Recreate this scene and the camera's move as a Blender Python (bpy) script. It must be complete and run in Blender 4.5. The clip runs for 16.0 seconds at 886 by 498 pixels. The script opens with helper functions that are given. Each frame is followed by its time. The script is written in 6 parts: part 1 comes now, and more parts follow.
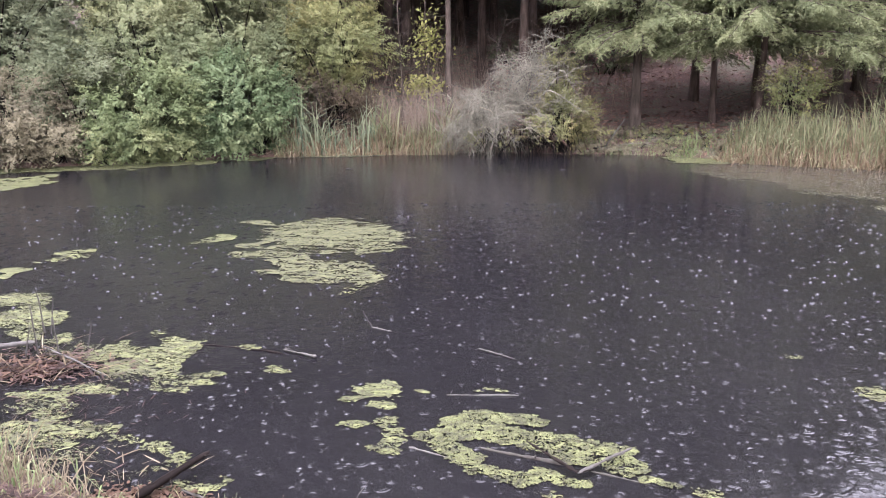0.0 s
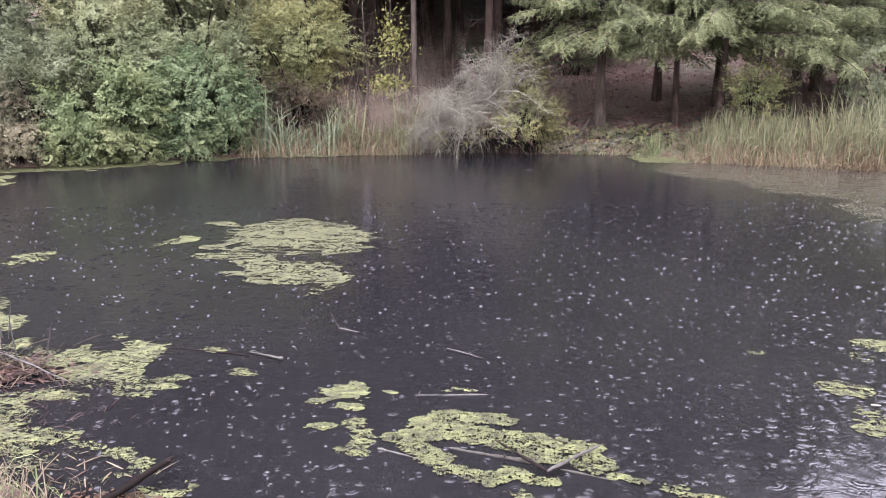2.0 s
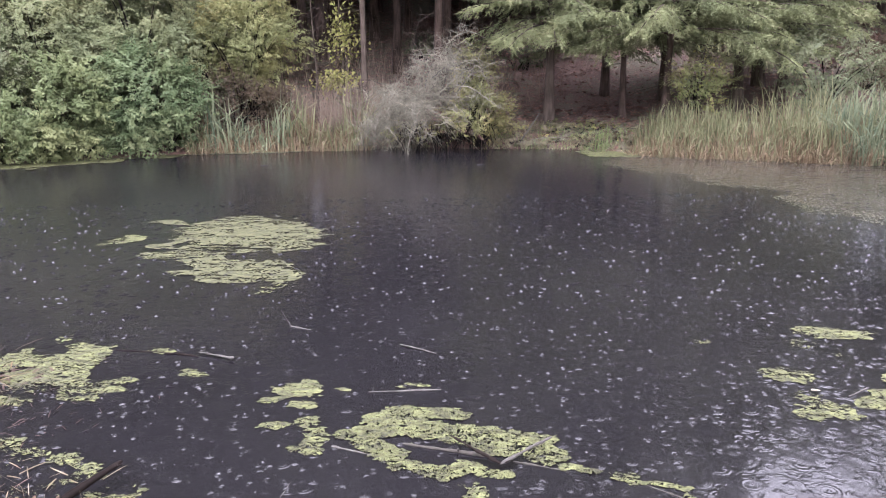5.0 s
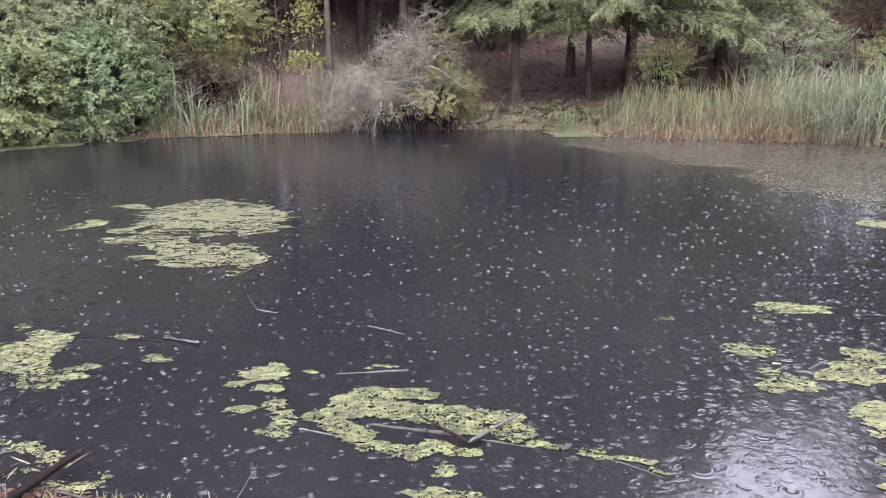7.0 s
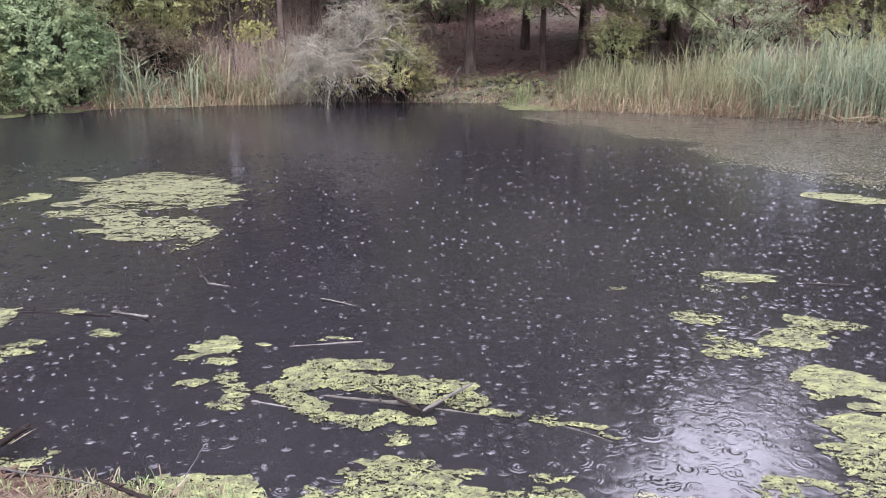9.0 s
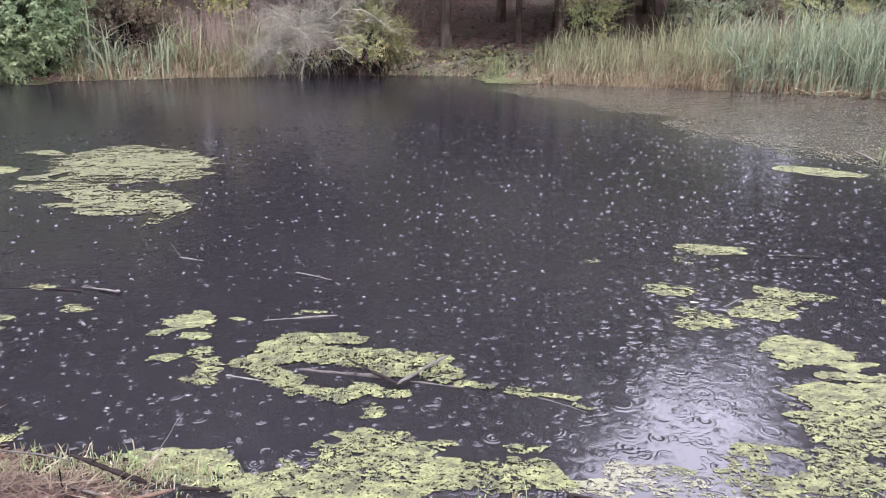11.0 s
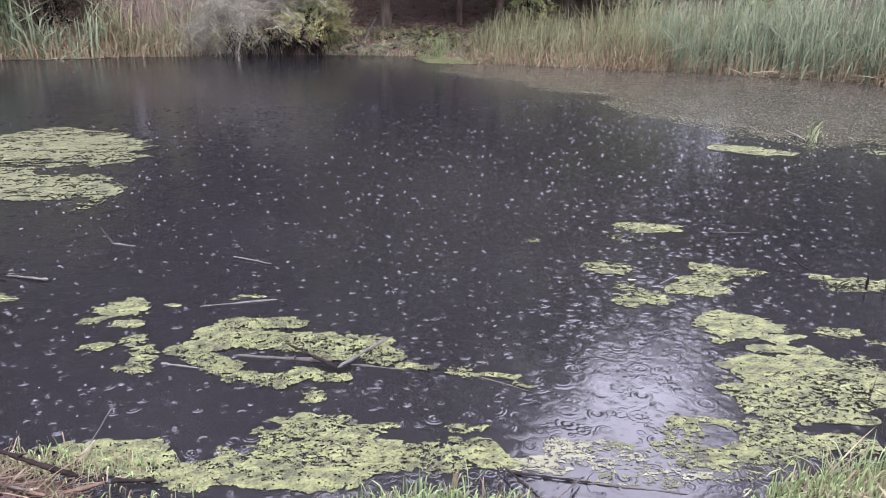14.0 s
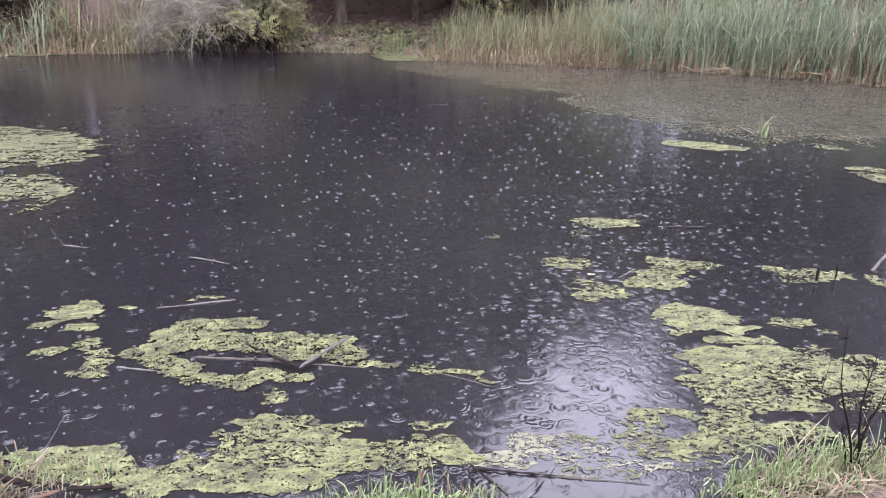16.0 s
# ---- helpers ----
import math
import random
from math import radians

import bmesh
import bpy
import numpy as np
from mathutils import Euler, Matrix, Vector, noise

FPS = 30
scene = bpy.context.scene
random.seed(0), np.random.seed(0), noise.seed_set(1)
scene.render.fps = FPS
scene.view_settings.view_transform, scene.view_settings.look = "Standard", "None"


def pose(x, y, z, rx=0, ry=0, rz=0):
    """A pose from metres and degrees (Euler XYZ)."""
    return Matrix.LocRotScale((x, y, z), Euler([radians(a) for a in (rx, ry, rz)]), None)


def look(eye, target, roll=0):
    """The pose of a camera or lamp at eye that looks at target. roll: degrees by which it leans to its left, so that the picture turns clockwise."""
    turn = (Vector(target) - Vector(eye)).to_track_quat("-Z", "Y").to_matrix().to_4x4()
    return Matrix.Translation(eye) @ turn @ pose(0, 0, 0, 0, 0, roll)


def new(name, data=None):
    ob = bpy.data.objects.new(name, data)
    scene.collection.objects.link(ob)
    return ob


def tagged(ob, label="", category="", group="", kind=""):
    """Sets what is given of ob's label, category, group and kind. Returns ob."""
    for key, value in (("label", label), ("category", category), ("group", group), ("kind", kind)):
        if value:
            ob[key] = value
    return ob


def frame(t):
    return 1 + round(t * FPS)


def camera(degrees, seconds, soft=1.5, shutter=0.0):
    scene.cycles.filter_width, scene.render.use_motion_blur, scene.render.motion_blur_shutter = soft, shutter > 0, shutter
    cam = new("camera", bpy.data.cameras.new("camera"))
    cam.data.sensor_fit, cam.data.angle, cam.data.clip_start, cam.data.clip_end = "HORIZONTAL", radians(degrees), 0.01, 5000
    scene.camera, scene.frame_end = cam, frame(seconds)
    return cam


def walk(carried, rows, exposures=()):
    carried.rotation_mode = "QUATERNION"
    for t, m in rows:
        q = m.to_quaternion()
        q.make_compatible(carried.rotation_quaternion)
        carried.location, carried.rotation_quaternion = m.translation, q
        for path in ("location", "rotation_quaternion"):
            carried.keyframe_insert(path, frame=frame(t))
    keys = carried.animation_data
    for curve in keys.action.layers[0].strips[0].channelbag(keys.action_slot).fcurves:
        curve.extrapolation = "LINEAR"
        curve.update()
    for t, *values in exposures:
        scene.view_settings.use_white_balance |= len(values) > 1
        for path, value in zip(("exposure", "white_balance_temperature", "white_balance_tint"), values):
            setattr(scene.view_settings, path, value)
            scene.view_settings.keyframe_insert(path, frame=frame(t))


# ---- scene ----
cam = camera(60.0, 16.0, soft=1.0)
PATH = [
    (0, (0.282, -0.077, 2.08), (0.279, 1.864, 1.594), -0.4),
    (0.5, (0.285, -0.079, 2.082), (0.303, 1.861, 1.596), -0.4),
    (1, (0.281, -0.066, 2.077), (0.323, 1.873, 1.588), -0.5),
    (1.5, (0.279, -0.064, 2.077), (0.34, 1.875, 1.589), -0.4),
    (2, (0.279, -0.064, 2.074), (0.362, 1.875, 1.588), -0.2),
    (2.5, (0.28, -0.067, 2.077), (0.38, 1.87, 1.587), -0.0),
    (3, (0.283, -0.07, 2.076), (0.398, 1.865, 1.583), -0.0),
    (3.5, (0.284, -0.072, 2.079), (0.422, 1.861, 1.586), -0.0),
    (6, (0.295, -0.063, 2.069), (0.54, 1.854, 1.554), -0.2),
    (6.5, (0.3, -0.062, 2.063), (0.564, 1.848, 1.532), -0.2),
    (7, (0.305, -0.061, 2.063), (0.589, 1.843, 1.52), -0.2),
    (7.5, (0.308, -0.058, 2.055), (0.621, 1.84, 1.507), -0.1),
    (8, (0.313, -0.055, 2.05), (0.659, 1.832, 1.487), 0.1),
    (8.5, (0.317, -0.063, 2.047), (0.689, 1.814, 1.466), 0.3),
    (9, (0.322, -0.065, 2.04), (0.715, 1.8, 1.434), 0.5),
    (11.5, (0.34, -0.065, 2.027), (0.801, 1.757, 1.344), 1.1),
    (12, (0.348, -0.046, 2.02), (0.824, 1.767, 1.323), 1.3),
    (12.5, (0.352, -0.052, 2.023), (0.85, 1.753, 1.321), 1.3),
    (13, (0.36, -0.053, 2.021), (0.888, 1.741, 1.312), 1.3),
    (13.5, (0.367, -0.053, 2.022), (0.928, 1.729, 1.31), 1.4),
    (14, (0.367, -0.051, 2.024), (0.95, 1.724, 1.313), 1.6),
    (14.5, (0.361, -0.05, 2.021), (0.97, 1.718, 1.311), 1.9),
    (15, (0.361, -0.048, 2.018), (0.99, 1.712, 1.307), 2.0),
    (15.5, (0.363, -0.034, 2.016), (1.022, 1.713, 1.3), 1.9),
    (16, (0.358, -0.04, 2.018), (1.042, 1.698, 1.304), 2.0),
]
walk(cam, [(t, look(eye, target, roll)) for t, eye, target, roll in PATH], exposures=[(0.0, 3.41, 5900, 28), (3.0, 3.33, 5900, 28), (6.5, 3.33, 5850, 28), (9.0, 3.36, 5850, 28), (11.5, 3.36, 5800, 28), (12.2, 3.22, 5800, 28), (14.0, 3.21, 5750, 28), (16.0, 3.21, 5750, 29)])

# ---- light: a rainy overcast sky ----
SUN_ELEV, SUN_ROT = 80.0, 205.0
world = bpy.data.worlds.new("overcast")
scene.world = world
world.use_nodes = True
wn = world.node_tree.nodes
wl = world.node_tree.links
sky = wn.new("ShaderNodeTexSky")
sky.sky_type = 'NISHITA'
sky.sun_disc = False
sky.sun_elevation, sky.sun_rotation = radians(SUN_ELEV), radians(SUN_ROT)
sky.air_density, sky.dust_density, sky.ozone_density = 1.0, 4.0, 1.0
dull = wn.new("ShaderNodeHueSaturation")
dull.inputs["Saturation"].default_value = 0.16
wl.new(sky.outputs[0], dull.inputs["Color"])
wl.new(dull.outputs[0], wn["Background"].inputs[0])
wn["Background"].inputs[1].default_value = 0.15

lamp = bpy.data.lights.new("sun", 'SUN')
lamp.energy, lamp.angle, lamp.color = 1.95, radians(160), (1.0, 0.97, 0.93)
sun = new("sun", lamp)
sun.matrix_world = look((20 * math.sin(radians(SUN_ROT)), 20 * math.cos(radians(SUN_ROT)), 20 * math.tan(radians(SUN_ELEV))), (0, 0, 0))

rng = np.random.default_rng(7)


# ---- materials ----
def material(name):
    m = bpy.data.materials.new(name)
    m.use_nodes = True
    nt = m.node_tree
    return m, nt.nodes, nt.links, nt.nodes["Principled BSDF"]


def ramp(n, l, fac, stops):
    r = n.new("ShaderNodeValToRGB")
    while len(r.color_ramp.elements) < len(stops):
        r.color_ramp.elements.new(0.5)
    for e, (p, c) in zip(r.color_ramp.elements, stops):
        e.position, e.color = p, (*c, 1)
    l.new(fac, r.inputs[0])
    return r.outputs[0]


def noise_tex(n, l, scale, detail=4, stretch=(1, 1, 1), rough=0.55, coord="Object"):
    tc = n.new("ShaderNodeTexCoord")
    mp = n.new("ShaderNodeMapping")
    mp.inputs["Scale"].default_value = stretch
    l.new(tc.outputs[coord], mp.inputs[0])
    t = n.new("ShaderNodeTexNoise")
    t.inputs["Scale"].default_value, t.inputs["Detail"].default_value, t.inputs["Roughness"].default_value = scale, detail, rough
    l.new(mp.outputs[0], t.inputs[0])
    return t.outputs[0]


def mix_rgb(n, l, fac, a, b, mode='MIX'):
    x = n.new("ShaderNodeMix")
    x.data_type, x.blend_type = 'RGBA', mode
    for sock, v in ((x.inputs[0], fac), (x.inputs[6], a), (x.inputs[7], b)):
        if isinstance(v, (int, float)):
            sock.default_value = v
        elif isinstance(v, tuple):
            sock.default_value = (*v, 1)
        else:
            l.new(v, sock)
    return x.outputs[2]


def math_node(n, l, op, a, b=None, c=None):
    x = n.new("ShaderNodeMath")
    x.operation = op
    for sock, v in zip(x.inputs, (a, b, c)):
        if v is None:
            continue
        if isinstance(v, (int, float)):
            sock.default_value = v
        else:
            l.new(v, sock)
    return x.outputs[0]


def bump(n, l, bsdf, height, strength, distance):
    b = n.new("ShaderNodeBump")
    b.inputs["Strength"].default_value, b.inputs["Distance"].default_value = strength, distance
    l.new(height, b.inputs["Height"])
    l.new(b.outputs[0], bsdf.inputs["Normal"])


def leafy(name, stops, rough=0.6, translucent=0.5, patch=1.3, spec=0.12, each=0.22, warm=0.0):
    """Leaves, blades and needles: each varies by its island, and whole boughs by a broad noise."""
    m, n, l, p = material(name)
    g = n.new("ShaderNodeNewGeometry")
    broad = noise_tex(n, l, patch, 2)
    f = math_node(n, l, 'ADD', math_node(n, l, 'MULTIPLY', g.outputs["Random Per Island"], each), math_node(n, l, 'MULTIPLY', math_node(n, l, 'SUBTRACT', broad, 0.24), 1.35))
    col = ramp(n, l, f, stops)
    if warm:
        drift = ramp(n, l, noise_tex(n, l, 0.75, 3), [(0.46, (0, 0, 0)), (0.62, (warm, warm, warm))])
        col = mix_rgb(n, l, drift, col, mix_rgb(n, l, 1.0, col, (1.28, 1.0, 0.86), 'MULTIPLY'))
    l.new(col, p.inputs["Base Color"])
    p.inputs["Roughness"].default_value = rough
    p.inputs["Specular IOR Level"].default_value = spec
    tr = n.new("ShaderNodeBsdfTranslucent")
    l.new(col, tr.inputs[0])
    mx = n.new("ShaderNodeMixShader")
    mx.inputs[0].default_value = translucent
    l.new(p.outputs[0], mx.inputs[1])
    l.new(tr.outputs[0], mx.inputs[2])
    l.new(mx.outputs[0], n["Material Output"].inputs[0])
    return m


def woody(name, stops, scale=14, stretch=(1, 1, 0.2), rough=0.85, depth=0.012, spec=0.1):
    m, n, l, p = material(name)
    f = noise_tex(n, l, scale, 6, stretch)
    wide = noise_tex(n, l, 1.7, 3)
    g = n.new("ShaderNodeNewGeometry")
    k = math_node(n, l, 'ADD', math_node(n, l, 'MULTIPLY', f, 0.55), math_node(n, l, 'MULTIPLY', wide, 0.35))
    k = math_node(n, l, 'ADD', k, math_node(n, l, 'MULTIPLY', g.outputs["Random Per Island"], 0.12))
    l.new(ramp(n, l, k, stops), p.inputs["Base Color"])
    p.inputs["Roughness"].default_value = rough
    p.inputs["Specular IOR Level"].default_value = spec
    bump(n, l, p, f, 1.0, depth * 1.6)
    return m


M = {}
M["leaf_green"] = leafy("fresh_green_leaf", [(0.15, (0.05591, 0.08262, 0.0378)), (0.5, (0.1019, 0.1324, 0.063)), (0.8, (0.1552, 0.178, 0.0924))], each=0.12, warm=0.15)
M["leaf_fresh"] = leafy("light_green_leaf", [(0.15, (0.07128, 0.0937, 0.04)), (0.5, (0.1188, 0.1456, 0.066)), (0.8, (0.1674, 0.1862, 0.094))], each=0.12, warm=0.3)
M["leaf_silver"] = leafy("silver_green_leaf", [(0.15, (0.06718, 0.07952, 0.04417)), (0.5, (0.1131, 0.1283, 0.07256)), (0.8, (0.1608, 0.1735, 0.1009))], each=0.12, warm=0.2)
M["leaf_yellowing"] = leafy("yellowing_leaf", [(0.15, (0.06688, 0.07224, 0.03069)), (0.5, (0.1237, 0.1256, 0.05346)), (0.8, (0.1881, 0.1789, 0.08712))], each=0.2, warm=0.5)
M["leaf_grey"] = leafy("grey_green_leaf", [(0.15, (0.08211, 0.09828, 0.04904)), (0.5, (0.142, 0.16, 0.08137)), (0.8, (0.1998, 0.2149, 0.1147))], each=0.12, warm=0.4)
M["leaf_olive"] = leafy("olive_leaf", [(0.15, (0.09219, 0.103, 0.0441)), (0.5, (0.1562, 0.169, 0.07277)), (0.8, (0.233, 0.235, 0.1036))], each=0.14, warm=0.65)
M["leaf_brown"] = leafy("browning_leaf", [(0.15, (0.069, 0.06171, 0.03876)), (0.5, (0.1242, 0.1111, 0.0688)), (0.8, (0.1725, 0.1571, 0.0969))], each=0.16)
M["leaf_yellow"] = leafy("yellow_leaf", [(0.15, (0.095, 0.0994, 0.0296)), (0.5, (0.204, 0.205, 0.069)), (0.8, (0.305, 0.283, 0.128))], patch=3)
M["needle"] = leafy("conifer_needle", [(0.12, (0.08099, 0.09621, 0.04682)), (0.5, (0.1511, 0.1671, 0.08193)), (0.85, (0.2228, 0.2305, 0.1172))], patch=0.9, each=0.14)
# Darker copy of the needle colour: the wood's shade is put into it.
M["needle_shaded"] = leafy("shaded_needle", [(0.2, (0.0442, 0.0525, 0.02875)), (0.6, (0.0975, 0.11, 0.05865)), (0.85, (0.1534, 0.1575, 0.0828))], patch=0.5)
M["reed_green"] = leafy("reed_green", [(0.15, (0.04245, 0.05004, 0.02444)), (0.5, (0.09669, 0.1061, 0.05388)), (0.85, (0.1696, 0.1684, 0.09319))], patch=0.8, each=0.6)
M["reed_blue"] = leafy("reed_blue_green", [(0.15, (0.03684, 0.05045, 0.03074)), (0.5, (0.0856, 0.1093, 0.06685)), (0.85, (0.155, 0.1717, 0.1046))], patch=0.8, each=0.6)
M["reed_dry"] = leafy("reed_dry", [(0.15, (0.0435, 0.02846, 0.01682)), (0.5, (0.1109, 0.07967, 0.04713)), (0.85, (0.1739, 0.14, 0.08763))], patch=2, each=0.6)
M["grass"] = leafy("wet_grass", [(0.15, (0.04788, 0.07106, 0.0253)), (0.5, (0.1117, 0.1484, 0.0598)), (0.85, (0.2128, 0.2351, 0.1265))], patch=4, each=0.4)
M["straw"] = leafy("dead_grass", [(0.15, (0.04575, 0.03477, 0.02152)), (0.5, (0.1006, 0.08109, 0.05096)), (0.85, (0.1708, 0.1449, 0.09627))], patch=5, each=0.4)
M["litter"] = leafy("fallen_leaf", [(0.15, (0.005797, 0.002851, 0.002067)), (0.5, (0.01595, 0.008294, 0.006202)), (0.85, (0.03333, 0.01944, 0.01421))], patch=5, translucent=0.05, rough=0.5, each=0.5)
M["leaf_rust"] = leafy("rust_undergrowth", [(0.15, (0.02817, 0.0169, 0.01137)), (0.5, (0.06894, 0.04229, 0.02818)), (0.8, (0.1066, 0.07234, 0.04624))])
M["leaf_bramble"] = leafy("red_brown_bramble_leaf", [(0.15, (0.03428, 0.02593, 0.0162)), (0.5, (0.07396, 0.05586, 0.036)), (0.8, (0.1173, 0.09576, 0.0594))], each=0.16)
M["leaf_fallen"] = leafy("dry_fallen_leaf", [(0.15, (0.03759, 0.0176, 0.01281)), (0.5, (0.08768, 0.04322, 0.03202)), (0.8, (0.142, 0.07845, 0.05602))], patch=4, translucent=0.1, each=0.6)
M["bark"] = woody("fir_bark", [(0.36, (0.009724, 0.007262, 0.005639)), (0.47, (0.02788, 0.02107, 0.01613)), (0.6, (0.05562, 0.04416, 0.03404))])
M["bark_dark"] = woody("dark_bark", [(0.36, (0.01119, 0.007612, 0.005871)), (0.5, (0.03402, 0.02451, 0.0189)), (0.64, (0.06839, 0.04894, 0.03844))])
M["twig_pale"] = woody("bleached_twig", [(0.25, (0.05007, 0.04462, 0.03265)), (0.5, (0.1038, 0.09768, 0.0726)), (0.75, (0.1918, 0.1813, 0.1382))], scale=6)
M["twig_white"] = woody("lichen_white_twig", [(0.25, (0.06536, 0.05738, 0.0402)), (0.5, (0.136, 0.1258, 0.08925)), (0.75, (0.2516, 0.2346, 0.17))], scale=6)
M["twig_pink"] = woody("dry_stalk", [(0.25, (0.0475, 0.032, 0.02318)), (0.5, (0.1147, 0.08816, 0.06642)), (0.75, (0.1895, 0.155, 0.1155))], scale=6)
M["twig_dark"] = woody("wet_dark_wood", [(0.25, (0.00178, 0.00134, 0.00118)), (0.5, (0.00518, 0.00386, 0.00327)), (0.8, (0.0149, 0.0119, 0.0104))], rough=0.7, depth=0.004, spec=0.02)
M["wood_grey"] = woody("weathered_wood", [(0.25, (0.01392, 0.01256, 0.0108)), (0.5, (0.03328, 0.03064, 0.02688)), (0.75, (0.0664, 0.06424, 0.05656))], scale=30, rough=0.6, depth=0.003)


def ground_material():
    m, n, l, p = material("forest_floor")
    fine = noise_tex(n, l, 38, 8, rough=0.7)
    mid = noise_tex(n, l, 5, 5)
    wide = noise_tex(n, l, 0.45, 4)
    base = ramp(n, l, fine, [(0.3, (0.019, 0.0078, 0.0050)), (0.5, (0.045, 0.0208, 0.0134)), (0.68, (0.085, 0.0405, 0.0265))])
    green = ramp(n, l, fine, [(0.3, (0.0165, 0.0165, 0.0077)), (0.5, (0.0495, 0.04675, 0.02475)), (0.7, (0.0935, 0.088, 0.0495))])
    f = ramp(n, l, math_node(n, l, 'ADD', math_node(n, l, 'MULTIPLY', mid, 0.5), math_node(n, l, 'MULTIPLY', wide, 0.5)), [(0.47, (0, 0, 0)), (0.57, (1, 1, 1))])
    l.new(mix_rgb(n, l, f, base, green), p.inputs["Base Color"])
    p.inputs["Roughness"].default_value = 0.9
    bump(n, l, p, fine, 1.0, 0.03)
    return m


M["ground"] = ground_material()


def water_material():
    """Dark pond water: soft reflection, rain rings and fine chop as relief."""
    m, n, l, p = material("pond_water")
    murk = noise_tex(n, l, 0.5, 3)
    l.new(ramp(n, l, murk, [(0.3, (0.0040, 0.0038, 0.0042)), (0.7, (0.0069, 0.0065, 0.0071))]), p.inputs["Base Color"])
    p.inputs["Roughness"].default_value = 0.09
    p.inputs["IOR"].default_value = 1.333
    tc = n.new("ShaderNodeTexCoord")
    total = None
    for scale, amp, rings, seed in ((3.3, 0.42, 60.0, 0.0), (5.6, 0.45, 44.0, 31.7), (10.5, 0.45, 30.0, 77.3)):
        mp = n.new("ShaderNodeMapping")
        mp.inputs["Location"].default_value = (seed, seed * 0.37, 0)
        l.new(tc.outputs["Object"], mp.inputs[0])
        v = n.new("ShaderNodeTexVoronoi")
        v.voronoi_dimensions = '2D'
        v.inputs["Scale"].default_value = scale
        l.new(mp.outputs[0], v.inputs["Vector"])
        sep = n.new("ShaderNodeSeparateColor")
        l.new(v.outputs["Color"], sep.inputs[0])
        r0 = math_node(n, l, 'MULTIPLY', sep.outputs[0], 0.26)
        d = math_node(n, l, 'SUBTRACT', v.outputs["Distance"], r0)
        env = math_node(n, l, 'EXPONENT', math_node(n, l, 'MULTIPLY', math_node(n, l, 'MULTIPLY', d, d), -60.0))
        wave = math_node(n, l, 'COSINE', math_node(n, l, 'MULTIPLY', d, rings))
        live = math_node(n, l, 'MULTIPLY', math_node(n, l, 'GREATER_THAN', sep.outputs[1], 0.25), math_node(n, l, 'SUBTRACT', 1.1, sep.outputs[0]))
        h = math_node(n, l, 'MULTIPLY', math_node(n, l, 'MULTIPLY', math_node(n, l, 'MULTIPLY', env, wave), live), amp)
        total = h if total is None else math_node(n, l, 'ADD', total, h)
    chop = noise_tex(n, l, 9, 3, stretch=(1, 1.3, 1))
    ripple = noise_tex(n, l, 26, 3, stretch=(0.7, 1.3, 1))
    where = ramp(n, l, noise_tex(n, l, 1.1, 3), [(0.35, (0.5, 0.5, 0.5)), (0.65, (1, 1, 1))])
    total = math_node(n, l, 'MULTIPLY', total, where)
    total = math_node(n, l, 'ADD', total, math_node(n, l, 'MULTIPLY', chop, 1.0))
    total = math_node(n, l, 'ADD', total, math_node(n, l, 'MULTIPLY', ripple, 0.55))
    bump(n, l, p, total, 1.0, 0.0023)
    return m


M["water"] = water_material()


def algae_material(name, stops, spec=0.2):
    m, n, l, p = material(name)
    fine = noise_tex(n, l, 90, 6, rough=0.7)
    mid = noise_tex(n, l, 16, 5, stretch=(0.6, 1.2, 1))
    k = math_node(n, l, 'ADD', math_node(n, l, 'MULTIPLY', fine, 0.55), math_node(n, l, 'MULTIPLY', mid, 0.45))
    k = math_node(n, l, 'ADD', math_node(n, l, 'MULTIPLY', math_node(n, l, 'SUBTRACT', k, 0.5), 1.75), 0.5)
    l.new(ramp(n, l, k, stops), p.inputs["Base Color"])
    p.inputs["Roughness"].default_value = 0.65
    p.inputs["Specular IOR Level"].default_value = spec
    bump(n, l, p, fine, 0.6, 0.008)
    return m


M["algae"] = algae_material("yellow_green_algae", [(0.40, (0.01193, 0.01199, 0.004556)), (0.48, (0.03101, 0.0338, 0.01126)), (0.56, (0.04652, 0.05039, 0.01822)), (0.68, (0.07178, 0.077, 0.0288))])
M["algae_olive"] = algae_material("olive_algae", [(0.36, (0.009425, 0.009864, 0.004038)), (0.48, (0.02558, 0.02722, 0.01087)), (0.56, (0.04039, 0.04218, 0.0174)), (0.68, (0.06193, 0.06395, 0.02858))])
M["algae_film"] = algae_material("thin_pale_green_film", [(0.35, (0.036, 0.03626, 0.01872)), (0.5, (0.04896, 0.04958, 0.02736)), (0.65, (0.0612, 0.06142, 0.03744))], 0.3)
M["algae_pale"] = algae_material("pale_film", [(0.35, (0.0204, 0.0179, 0.0127)), (0.5, (0.0391, 0.0357, 0.0263)), (0.65, (0.068, 0.062, 0.0459))], 0.05)
M["film"] = algae_material("murky_film", [(0.36, (0.009, 0.008, 0.006)), (0.5, (0.018, 0.0158, 0.0118)), (0.64, (0.033, 0.030, 0.0215))], 0.5)
M["film"].node_tree.nodes["Principled BSDF"].inputs["Roughness"].default_value = 0.16
M["film"].node_tree.nodes["Bump"].inputs["Strength"].default_value = 0.12
M["wood_tan"] = woody("orange_brown_bark", [(0.25, (0.01569, 0.008897, 0.005768)), (0.5, (0.03662, 0.02344, 0.01509)), (0.75, (0.06626, 0.05053, 0.03638))], scale=30, depth=0.003)
M["wood_wet"] = woody("wet_brown_wood", [(0.25, (0.00798, 0.00693, 0.0054)), (0.5, (0.0205, 0.0183, 0.015)), (0.75, (0.0456, 0.0428, 0.036))], scale=24, depth=0.004)
m_, n_, l_, p_ = material("ring_water")
